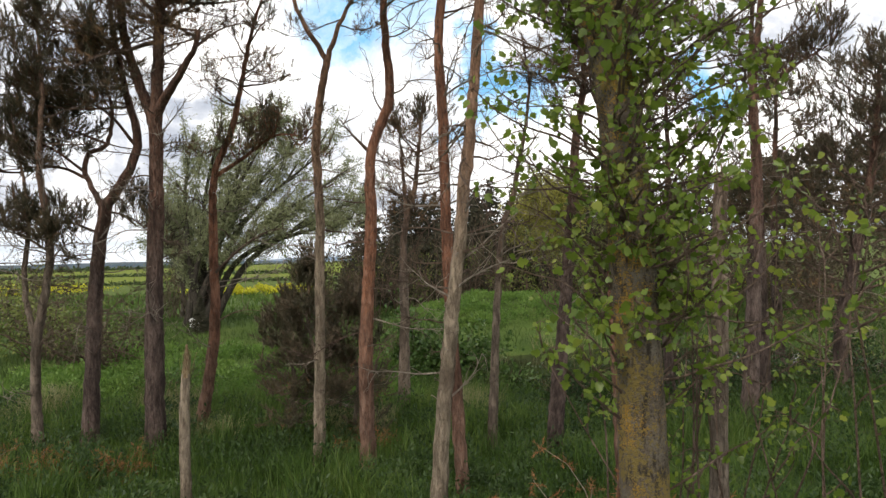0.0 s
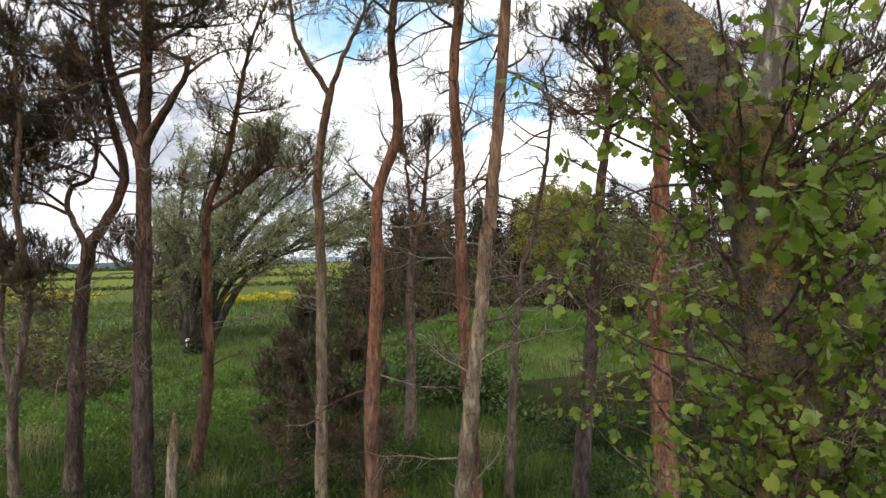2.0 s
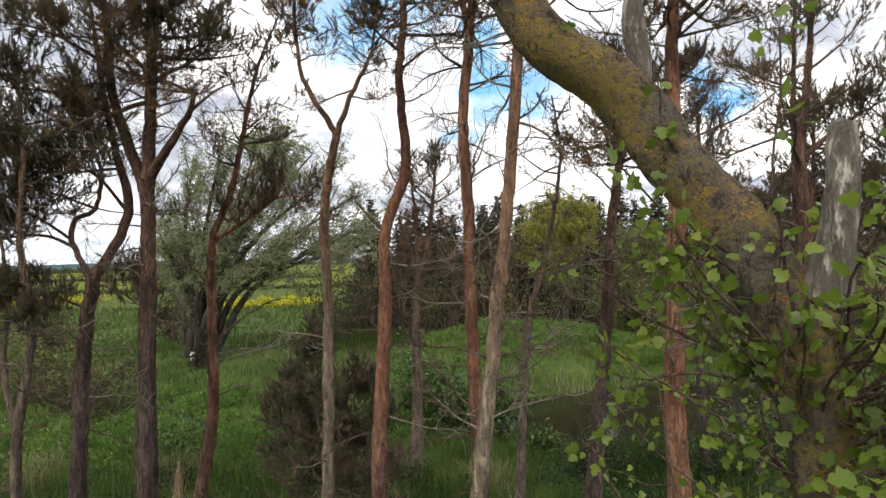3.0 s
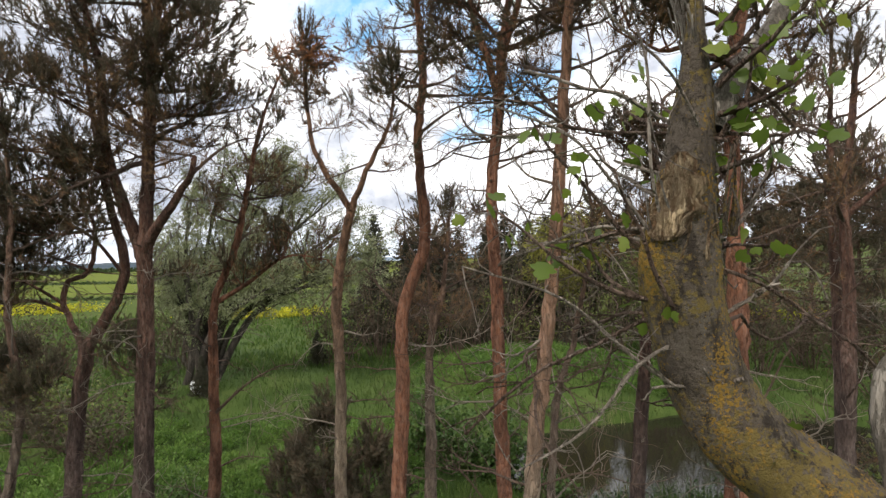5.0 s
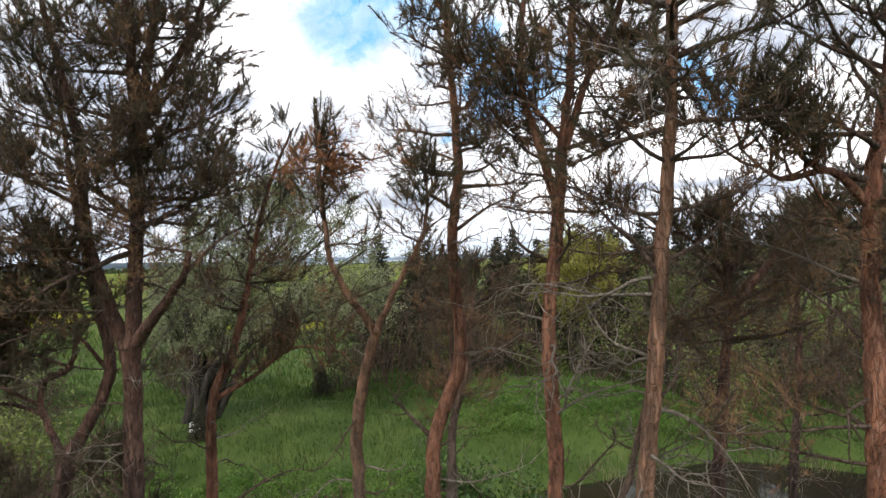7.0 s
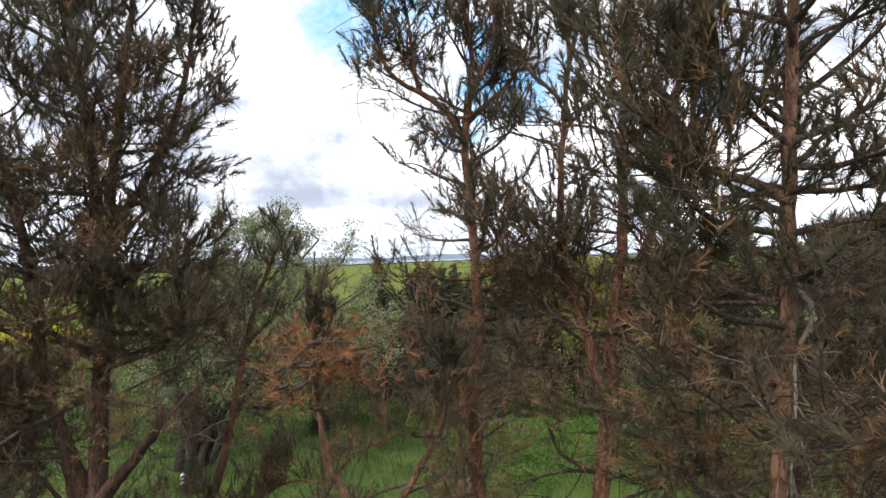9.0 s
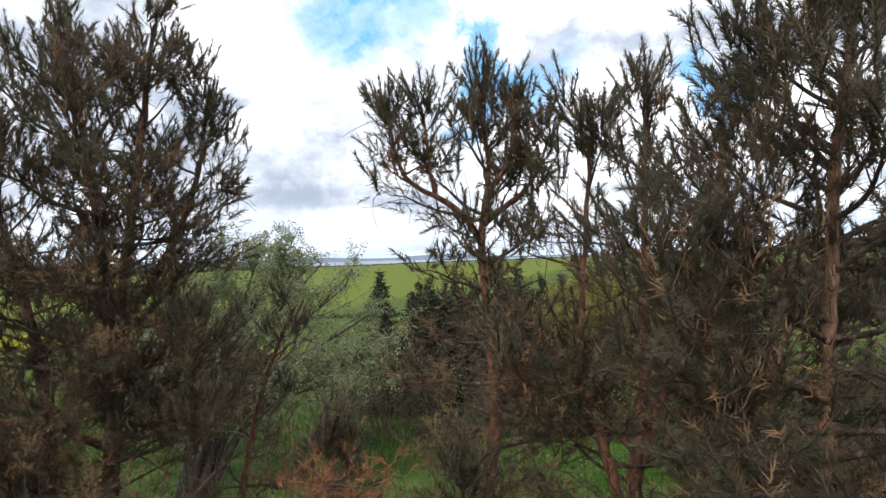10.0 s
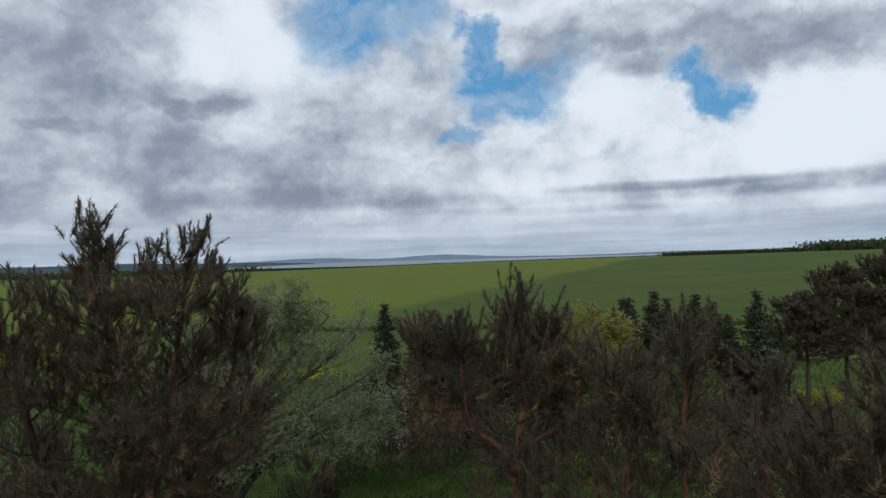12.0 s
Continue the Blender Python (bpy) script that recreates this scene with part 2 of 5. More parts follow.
def lichened_bark(name):
    """Old grey-brown bark, finely pitted, with crusts of ochre and orange lichen."""
    m, nt, b = material(name, 0.92, 0.12)
    at = place_of(nt)
    pits = noisy(nt, at, 95.0, 5.0, 0.75)
    col = ramp(nt, noisy(nt, at, 13.0, 6.0, 0.7), [(0.3, (0.085, 0.068, 0.054)), (0.52, (0.138, 0.113, 0.088)), (0.74, (0.185, 0.162, 0.132))])
    col = mixed(nt, span(nt, pits, 0.5, 0.36), col, (0.06, 0.047, 0.036))
    col = mixed(nt, span(nt, noisy(nt, place_of(nt, (1, 1, 0.3)), 34.0, 5.0, 0.7), 0.5, 0.38), col, (0.05, 0.04, 0.031))
    where = noisy(nt, at, 4.5, 4.0, 0.6)
    crust = noisy(nt, at, 70.0, 4.0, 0.7)
    col = mixed(nt, span(nt, mixed(nt, 0.5, where, crust), 0.495, 0.575), col, (0.195, 0.145, 0.05))
    col = mixed(nt, span(nt, mixed(nt, 0.45, noisy(nt, at, 7.0, 3.0), noisy(nt, at, 150.0, 3.0, 0.7)), 0.548, 0.61), col, (0.32, 0.19, 0.04))
    nt.links.new(col, b.inputs["Base Color"])
    bumped(nt, b, mixed(nt, 0.5, pits, noisy(nt, at, 30.0, 5.0, 0.7)), 1.0, 0.03)
    return m


BARK_OLD = lichened_bark("bark_lichen")
BARK_WILLOW = bark("bark_willow", (0.06, 0.05, 0.04), (0.13, 0.12, 0.09), (0.02, 0.017, 0.014), 9)
TWIG = bark("twig_brown", (0.17, 0.115, 0.085), (0.17, 0.115, 0.085), (0.08, 0.05, 0.04), 40)
TWIG_DEAD = bark("twig_bleached", (0.33, 0.28, 0.23), (0.33, 0.28, 0.23), (0.2, 0.16, 0.13), 40)
WOOD_TORN = bark("torn_wood", (0.5, 0.38, 0.23), (0.5, 0.38, 0.23), (0.22, 0.13, 0.07), 70, furrow=True)
WOOD_GREY = bark("weathered_wood", (0.38, 0.34, 0.29), (0.38, 0.34, 0.29), (0.2, 0.17, 0.135), 40, furrow=True)
NEEDLE = foliage("pine_needles", [(0.066, 0.063, 0.039), (0.102, 0.091, 0.055), (0.142, 0.111, 0.071), (0.178, 0.12, 0.084)], 0.5, 0.42, 1.6)
NEEDLE_DEAD = foliage("dead_needles", [(0.15, 0.091, 0.0455), (0.213, 0.117, 0.0585), (0.163, 0.111, 0.065)], 0.8, 0.15)
NEEDLE_RUST = foliage("rust_needles", [(0.25, 0.11, 0.05), (0.33, 0.145, 0.065), (0.2, 0.095, 0.048)], 0.8, 0.3)
SCRUB = foliage("scrub_leaves", [(0.055, 0.045, 0.028), (0.08, 0.06, 0.036), (0.062, 0.064, 0.032)], 0.7, 0.2, 0.6)
SPRUCE = foliage("spruce_needles", [(0.028, 0.03, 0.018), (0.042, 0.042, 0.024), (0.064, 0.054, 0.032)], 0.6, 0.1, 0.35)
LEAF_POPLAR = foliage("poplar_leaves", [(0.07, 0.11, 0.017), (0.115, 0.17, 0.025), (0.17, 0.235, 0.034), (0.27, 0.3, 0.055)], 0.4, 0.5, 3.0, 0.4)
LEAF_WILLOW = foliage("silver_willow_leaves", [(0.175, 0.2, 0.092), (0.235, 0.26, 0.13), (0.31, 0.325, 0.195), (0.215, 0.24, 0.115)], 0.5, 0.35, 0.5)
LEAF_GOLD = foliage("weeping_willow_leaves", [(0.22, 0.22, 0.05), (0.31, 0.3, 0.07), (0.4, 0.36, 0.09)], 0.5, 0.35, 0.8)
LEAF_BUSH = foliage("bush_leaves", [(0.04, 0.08, 0.02), (0.064, 0.12, 0.028), (0.096, 0.16, 0.04), (0.136, 0.2, 0.056)], 0.4, 0.3, 2.5)
LEAF_OLIVE = foliage("olive_leaves", [(0.10, 0.13, 0.035), (0.15, 0.18, 0.05), (0.2, 0.22, 0.06)], 0.5, 0.3, 0.8)
GRASS = foliage("meadow_grass", [(0.0324, 0.066, 0.0124), (0.054, 0.099, 0.0186), (0.0792, 0.132, 0.0248), (0.122, 0.158, 0.0372)], 0.5, 0.35, 0.5)
GRASS_DRY = foliage("straw_grass", [(0.18, 0.195, 0.075), (0.255, 0.24, 0.12), (0.315, 0.285, 0.165)], 0.6, 0.35, 1.0)
NETTLE = foliage("nettle_leaves", [(0.0225, 0.0465, 0.0154), (0.0375, 0.0682, 0.021), (0.0562, 0.0899, 0.028)], 0.5, 0.3, 0.8)
GRASS_FRESH = foliage("fresh_grass", [(0.031, 0.06, 0.013), (0.053, 0.09, 0.019), (0.09, 0.126, 0.031)], 0.5, 0.4, 0.7)
# lighter grass colour that carries the sunlight on mound and meadow patches
SUNLIT_GRASS = foliage("sunlit_grass", [(0.075, 0.145, 0.028), (0.115, 0.2, 0.04), (0.16, 0.245, 0.055)], 0.5, 0.4, 0.7)
RAPE = foliage("rape_flowers", [(0.40, 0.40, 0.03), (0.55, 0.50, 0.03), (0.20, 0.26, 0.04)], 0.6, 0.3, 0.5)
HEDGE = foliage("hedge_leaves", [(0.03, 0.05, 0.018), (0.05, 0.075, 0.022), (0.07, 0.09, 0.03)], 0.7, 0.15, 0.05)


# ---- mesh helpers ----
class Build:
    """Gathers points and faces (triangles and quads) of one mesh."""

    def __init__(self):
        self.v, self.q, self.t, self.n = [], [], [], 0

    def add(self, verts, quads=None, tris=None):
        verts = np.asarray(verts, float).reshape(-1, 3)
        if quads is not None and len(quads):
            self.q.append(np.asarray(quads, int).reshape(-1, 4) + self.n)
        if tris is not None and len(tris):
            self.t.append(np.asarray(tris, int).reshape(-1, 3) + self.n)
        self.v.append(verts)
        self.n += len(verts)

    def mesh(self, name, mat, smooth=True):
        v = np.concatenate(self.v) if self.v else np.zeros((0, 3))
        q = np.concatenate(self.q) if self.q else np.zeros((0, 4), int)
        t = np.concatenate(self.t) if self.t else np.zeros((0, 3), int)
        me = bpy.data.meshes.new(name)
        me.vertices.add(len(v))
        me.vertices.foreach_set("co", v.ravel())
        me.loops.add(q.size + t.size)
        me.loops.foreach_set("vertex_index", np.concatenate([q.ravel(), t.ravel()]).astype(np.int32))
        me.polygons.add(len(q) + len(t))
        me.polygons.foreach_set("loop_start", np.concatenate([np.arange(len(q)) * 4, q.size + np.arange(len(t)) * 3]).astype(np.int32))
        me.polygons.foreach_set("use_smooth", np.full(len(q) + len(t), smooth))
        me.update(calc_edges=True)
        me.validate()
        me.materials.append(mat)
        return me


def part(name, build, mat, parent, label="", smooth=True):
    ob = new(name, build.mesh(name, mat, smooth))
    ob.parent = parent
    if label:
        tagged(ob, label)
    return ob


def thing(name, place, label, category, group="", kind=""):
    ob = new(name)
    ob.location = place
    return tagged(ob, label, category, group, kind)


def unit(v):
    v = np.asarray(v, float)
    return v / (np.linalg.norm(v, axis=-1, keepdims=True) + 1e-9)


def spline(pts, step=0.12):
    """Points along a smooth curve through pts."""
    p = np.asarray(pts, float)
    if len(p) < 3:
        n = max(2, int(np.linalg.norm(p[-1] - p[0]) / step))
        return p[0] + (p[-1] - p[0]) * np.linspace(0, 1, n + 1)[:, None]
    e = np.vstack([2 * p[0] - p[1], p, 2 * p[-1] - p[-2]])
    out = []
    for i in range(1, len(e) - 2):
        n = max(2, int(np.linalg.norm(e[i + 1] - e[i]) / step))
        u = np.linspace(0, 1, n, endpoint=False)[:, None]
        a, b, c, d = e[i - 1], e[i], e[i + 1], e[i + 2]
        out.append(0.5 * (2 * b + (c - a) * u + (2 * a - 5 * b + 4 * c - d) * u**2 + (3 * b - a - 3 * c + d) * u**3))
    return np.vstack([*out, p[-1:]])


def tube(build, path, r0, r1, sides=8, rng=None, rough=0.0, flare=0.0, power=1.0, thick=None):
    """A tapered round stem along path, closed at its end; rough: unevenness, flare: a wider foot, thick: the radii at given shares of its length."""
    path = np.asarray(path, float)
    n = len(path)
    tan = unit(np.gradient(path, axis=0))
    ref = np.array([0.0, 1.0, 0.0]) if abs(tan[0, 1]) < 0.9 else np.array([1.0, 0, 0])
    side = unit(np.cross(tan, ref))
    over = np.cross(tan, side)
    s = np.linspace(0, 1, n)
    rad = r1 + (r0 - r1) * (1 - s) ** power if thick is None else np.interp(s, *thick)
    if flare:
        along = np.concatenate([[0], np.cumsum(np.linalg.norm(np.diff(path, axis=0), axis=1))])
        rad = rad * (1 + flare * np.exp(-along / 0.25))
    a = np.linspace(0, 2 * math.pi, sides, endpoint=False)
    ring = rad[:, None]
    if rough and rng is not None:
        ph = rng.uniform(0, 6.28, 4)
        zz = np.arange(n)[:, None]
        ring = ring * (1 + rough * (np.sin(2 * a + ph[0] + zz * 0.35) + 0.6 * np.sin(3 * a + ph[1] - zz * 0.6) + rng.normal(0, 0.55, (n, sides))))
    v = path[:, None, :] + (np.cos(a)[None, :, None] * side[:, None, :] + np.sin(a)[None, :, None] * over[:, None, :]) * np.broadcast_to(ring, (n, sides))[:, :, None]
    i, k = np.meshgrid(np.arange(n - 1), np.arange(sides), indexing="ij")
    k2 = (k + 1) % sides
    quads = np.stack([i * sides + k, i * sides + k2, (i + 1) * sides + k2, (i + 1) * sides + k], -1).reshape(-1, 4)
    tip = len(v.reshape(-1, 3))
    ends = [[(n - 1) * sides + j, (n - 1) * sides + (j + 1) % sides, tip] for j in range(sides)]
    build.add(np.vstack([v.reshape(-1, 3), path[-1] + tan[-1] * rad[-1] * 0.6]), quads, ends)


def spread(build, templates, places, ways, sizes, rng):
    """Lays small meshes (verts, tris), grown along their z, at places along ways."""
    places, ways, sizes = np.asarray(places, float), unit(ways), np.asarray(sizes, float)
    which = rng.integers(0, len(templates), len(places))
    for k, (tv, tf) in enumerate(templates):
        sel = np.where(which == k)[0]
        if not len(sel):
            continue
        z = ways[sel]
        x = unit(np.cross(z, unit(rng.normal(size=z.shape))))
        y = np.cross(z, x)
        v = (tv[None, :, 0:1] * x[:, None] + tv[None, :, 1:2] * y[:, None] + tv[None, :, 2:3] * z[:, None]) * sizes[sel][:, None, None] + places[sel][:, None]
        f = tf[None] + (np.arange(len(sel)) * len(tv))[:, None, None]
        build.add(v.reshape(-1, 3), None, f.reshape(-1, 3))


def needle_shoot(rng, count, length, needle, width, core=0.0):
    """A stout straight brush of needles that stand out and forward all along a twig; core: the close-packed heart of the brush."""
    h = rng.uniform(0.0, 1.0, count) ** 0.9 * length
    a = rng.uniform(0, 6.283, count)
    lean = rng.uniform(0.6, 1.25, count) - 0.45 * (h / length) ** 4
    out = np.stack([np.cos(a) * np.sin(lean), np.sin(a) * np.sin(lean), np.cos(lean)], 1)
    acr = np.stack([-np.sin(a), np.cos(a), 0 * a], 1) * width / 2
    b = np.stack([0.1 * h * h / length, 0 * h, h], 1)
    ln = needle * (rng.uniform(0.8, 1.15, count) * (1.05 - 0.3 * (h / length) ** 2))[:, None]
    v = np.stack([b + acr, b - acr, b + out * ln], 1).reshape(-1, 3)
    f = np.arange(count * 3).reshape(-1, 3)
    if core:
        n = len(v)
        ring = [[core * math.cos(t), core * math.sin(t), length * 0.4] for t in (0, 1.57, 3.14, 4.71)]
        v = np.vstack([v, [[0, 0, -0.02]], ring, [[0.1 * length, 0, length * 1.12]]])
        f = np.vstack([f, [[n, n + 1 + (k + 1) % 4, n + 1 + k] for k in range(4)], [[n + 5, n + 1 + k, n + 1 + (k + 1) % 4] for k in range(4)]])
    return v, f


def leaf_shape(rng, long, wide, fold=0.2, n=6, lobes=0.0):
    """One leaf, pointed, folded a little along its midrib, with a short stalk end at its base."""
    s = np.linspace(0, 1, n)
    w = np.sin(np.pi * s**0.55) ** 0.8 * wide / 2 * (1 - lobes + lobes * np.cos(s * 17.0))
    mid = np.stack([0 * s, 0.12 * long * s**2, s * long], 1)
    l = mid + np.stack([-w, fold * w, 0 * w], 1)
    r = mid + np.stack([w, fold * w, 0 * w], 1)
    v = np.vstack([mid, l, r])
    f = []
    for i in range(n - 1):
        for o in (n, 2 * n):
            f += [[i, o + i, o + i + 1], [i, o + i + 1, i + 1]] if o == n else [[i, o + i + 1, o + i], [i, i + 1, o + i + 1]]
    return v, np.array(f)


def diamond(long, wide):
    v = np.array([[0, 0, 0], [wide / 2, 0.1 * wide, long * 0.45], [0, 0, long], [-wide / 2, 0.1 * wide, long * 0.45]])
    return v, np.array([[0, 1, 2], [0, 2, 3]])


# ---- the lie of the land ----
POND = (7.0, 18.2, 5.6, 3.5)


def lie(x, y):
    """Height of the ground."""
    x, y = np.asarray(x, float), np.asarray(y, float)
    near = np.exp(-((x / 60) ** 2 + ((y - 15) / 60) ** 2))
    z = 0.07 * near * (np.sin(x * 0.9 + 1) * np.cos(y * 0.7) + 0.6 * np.sin(x * 1.9 + y * 1.3))
    z = z - 0.25 * np.exp(-(((x + 1) / 5) ** 2 + ((y - 14.5) / 2.5) ** 2))
    d = np.minimum(np.sqrt(((x - POND[0]) / POND[2]) ** 2 + ((y - POND[1]) / POND[3]) ** 2), 9.0) + 0.08 * np.sin(3 * np.arctan2(y - POND[1], x - POND[0]) + 1)
    z = z - 1.1 / (1 + np.exp((d - 1.0) * 9))
    z = z + 1.15 * np.exp(-(np.abs((x - 2.9) / 4.4) ** 2.6 + np.abs((y - 27) / 3.4) ** 2.6))
    z = z + 0.5 * np.exp(-(((x + 9) / 5) ** 2 + ((y - 27) / 4) ** 2))
    far = np.hypot(x, y)
    z = z + np.clip((far - 60) / 400, 0, 1) ** 1.3 * np.clip((x / (far + 1) + 0.25) * 9, -3, 8) * np.clip((1300 - far) / 500, 0, 1)
    return z - np.clip((far - 800) / 300, 0, 1) * 7.0


def ground_sheet():
    radii = np.concatenate([np.arange(0, 44, 0.4), 44 * (4850 / 44) ** np.linspace(0, 1, 90)])
    ang = np.linspace(0, 2 * math.pi, 241)[:-1]
    # finer ahead of the camera
    ang = ang - 0.75 * np.sin(ang)
    r, a = np.meshgrid(radii, ang, indexing="ij")
    x, y = r * np.sin(a), 12 + r * np.cos(a) - 12 * np.clip(r / 44, 0, 1)
    v = np.stack([x, y, lie(x, y)], -1).reshape(-1, 3)
    n = len(ang)
    i, k = np.meshgrid(np.arange(len(radii) - 1), np.arange(n), indexing="ij")
    k2 = (k + 1) % n
    b = Build()
    b.add(v, np.stack([i * n + k, i * n + k2, (i + 1) * n + k2, (i + 1) * n + k], -1).reshape(-1, 4))
    return b


def land_material():
    m, nt, b = material("land", 0.95, 0.1)
    pos = place_of(nt)
    xyz = nt.nodes.new("ShaderNodeSeparateXYZ")
    nt.links.new(pos, xyz.inputs[0])
    x, y = xyz.outputs[0], xyz.outputs[1]

    def calc(op, p, q):
        n = nt.nodes.new("ShaderNodeMath")
        n.operation = op
        for i, v in enumerate((p, q)):
            if isinstance(v, (int, float)):
                n.inputs[i].default_value = v
            else:
                nt.links.new(v, n.inputs[i])
        return n.outputs[0]

    near = ramp(nt, noisy(nt, pos, 0.8, 5.0), [(0.3, (0.025, 0.042, 0.012)), (0.5, (0.042, 0.075, 0.018)), (0.7, (0.062, 0.1, 0.024))])
    near = mixed(nt, span(nt, noisy(nt, pos, 6.0, 5.0), 0.5, 0.75), near, (0.06, 0.05, 0.03))
    # open meadow beyond the copse: paler colour stands in for its stronger light
    lit_meadow = ramp(nt, noisy(nt, pos, 0.5, 5.0), [(0.3, (0.032, 0.056, 0.013)), (0.5, (0.052, 0.083, 0.018)), (0.7, (0.08, 0.108, 0.028))])
    near = mixed(nt, span(nt, y, 12.5, 15.5), near, lit_meadow)
    # crops: long drilled streaks that follow the field
    streak = noisy(nt, place_of(nt, (0.01, 0.12, 0.1)), 1.0, 6.0)
    crop = ramp(nt, streak, [(0.3, (0.095, 0.125, 0.016)), (0.5, (0.12, 0.145, 0.018)), (0.7, (0.1, 0.13, 0.018))])
    green = ramp(nt, noisy(nt, place_of(nt, (0.03, 0.06, 0.1)), 1.0, 6.0), [(0.3, (0.055, 0.08, 0.014)), (0.6, (0.07, 0.098, 0.018)), (0.75, (0.084, 0.11, 0.024))])
    # the two crops meet along a line that runs away to the right
    edge = calc("SUBTRACT", calc("MULTIPLY", x, 2.3), calc("SUBTRACT", y, 165.0))
    field = mixed(nt, span(nt, calc("ADD", edge, calc("MULTIPLY", noisy(nt, pos, 0.02), 60.0)), 20.0, 45.0), crop, green)
    field = mixed(nt, span(nt, y, 128.0, 92.0), field, green)
    patch = nt.nodes.new("ShaderNodeTexVoronoi")
    patch.inputs["Scale"].default_value = 0.0035
    nt.links.new(place_of(nt, (1, 0.5, 1)), patch.inputs["Vector"])
    far = ramp(nt, patch.outputs["Color"], [(0.2, (0.10, 0.13, 0.03)), (0.45, (0.16, 0.16, 0.05)), (0.6, (0.05, 0.075, 0.025)), (0.8, (0.12, 0.13, 0.04))])
    col = mixed(nt, span(nt, y, 42.0, 62.0), near, field)
    col = mixed(nt, span(nt, y, 620.0, 760.0), col, far)
    nt.links.new(col, b.inputs["Base Color"])
    bumped(nt, b, noisy(nt, pos, 5.0, 6.0), 0.6, 0.1)
    return m


ground = new("ground", ground_sheet().mesh("ground", land_material()))
tagged(ground, "rough green meadow running out to crop fields", "ground", kind="structure")


def water_material(name, deep, rough):
    m, nt, b = material(name, rough, 0.5)
    b.inputs["Base Color"].default_value = (*deep, 1)
    b.inputs["IOR"].default_value = 1.33
    bumped(nt, b, noisy(nt, place_of(nt), 3.5, 3.0), 0.06, 0.03)
    return m


def disc(cx, cy, rx, ry, z, n=48):
    a = np.linspace(0, 2 * math.pi, n, endpoint=False)
    b = Build()
    v = [[cx, cy, z]] + [[cx + rx * math.cos(t), cy + ry * math.sin(t), z] for t in a]
    b.add(v, None, [[0, 1 + i, 1 + (i + 1) % n] for i in range(n)])
    return b


pond = new("pond_water", disc(POND[0], POND[1], POND[2] + 1.1, POND[3] + 1.1, -0.3).mesh("pond_water", water_material("pond_water", (0.018, 0.016, 0.01), 0.05)))
tagged(pond, "small still dark pond reflecting the sky", "pond", kind="structure")


def sea_sheet():
    b = Build()
    xs = np.linspace(-500, 3600, 30)
    v = [[x, y, -2.0] for y in (1150.0, 3300.0) for x in xs]
    n = len(xs)
    b.add(v, [[i, i + 1, n + i + 1, n + i] for i in range(n - 1)])
    return b


sea = new("sea_water", sea_sheet().mesh("sea_water", water_material("sea_water", (0.16, 0.19, 0.22), 0.35)))
tagged(sea, "pale grey estuary water far off below the sky", "sea", kind="structure")


def hills(name, label, x0, x1, y, tall, mat, seed):
    """A far ridge with a rounded back, on the ground."""
    rng = np.random.default_rng(seed)
    xs = np.linspace(x0, x1, 120)
    s = np.linspace(0, 1, 120)
    crest = tall * np.sin(np.pi * s) ** 0.7 * (0.55 + 0.3 * np.sin(s * 7 + seed) ** 2 + 0.15 * np.sin(s * 19 + 1)) + rng.normal(0, tall * 0.015, 120)
    b = Build()
    rows = [(0, -8.0, 0.0), (140, -8.0, 0.55), (300, -8.0, 1.0), (700, -8.0, 0.0)]
    v = np.array([[x, y + dy, base + k * (c + 8)] for dy, base, k in rows for x, c in zip(xs, crest)])
    n = 120
    q = [[r * n + i, r * n + i + 1, (r + 1) * n + i + 1, (r + 1) * n + i] for r in range(3) for i in range(n - 1)]
    b.add(v, q)
    return tagged(new(name, b.mesh(name, mat)), label, "hill", kind="structure")


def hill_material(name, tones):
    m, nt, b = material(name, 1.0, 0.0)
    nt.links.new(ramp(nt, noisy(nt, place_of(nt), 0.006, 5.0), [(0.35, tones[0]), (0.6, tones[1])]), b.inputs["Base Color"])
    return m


# blue of the distance haze is mixed into the hills' own colours
HILL_HAZE = hill_material("hill_haze_blue", ((0.16, 0.21, 0.28), (0.21, 0.26, 0.31)))
HILL_DARK = hill_material("hill_wooded_hazy", ((0.06, 0.085, 0.11), (0.09, 0.11, 0.12)))
hills("far_hills", "low hills beyond the water, coloured blue for haze", -1500, 700, 3400, 30, HILL_HAZE, 3)
hills("far_shore", "thin far shore beyond the water", 300, 3300, 3500, 14, HILL_HAZE, 5)
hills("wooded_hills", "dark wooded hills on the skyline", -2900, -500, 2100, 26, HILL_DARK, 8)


# ---- pines ----
SEED = np.random.default_rng(11)
SHOOTS = [needle_shoot(SEED, 54, 0.18, 0.062, 0.0075, 0.006) for _ in range(6)]
SHOOTS_NEAR = [needle_shoot(SEED, 88, 0.16, 0.055, 0.0052, 0.005) for _ in range(6)]
SHOOTS_MID = [needle_shoot(SEED, 32, 0.24, 0.08, 0.014, 0.008) for _ in range(5)]
SHOOTS_FAR = [needle_shoot(SEED, 14, 0.36, 0.2, 0.06, 0.02) for _ in range(4)]
SHOOTS_DRY = [needle_shoot(SEED, 18, 0.16, 0.06, 0.0055) for _ in range(5)]


def origin_of(ob):
    at = Vector((0, 0, 0))
    while ob:
        at += ob.location
        ob = ob.parent
    return at


def rooted(name, build, mat, parent, label="", smooth=True):
    """A part whose points are given in the world."""
    off = np.array(origin_of(parent))
    build.v = [v - off for v in build.v]
    return part(name, build, mat, parent, label, smooth)


def branch_path(rng, p, d, length, up, n=6, wild=0.16):
    p, d = np.array(p, float), unit(d)
    out = [p]
    for _ in range(n):
        d = unit(d + rng.normal(0, wild, 3) + np.array([0, 0, up / n]))
        out.append(out[-1] + d * length / n)
    return np.array(out)


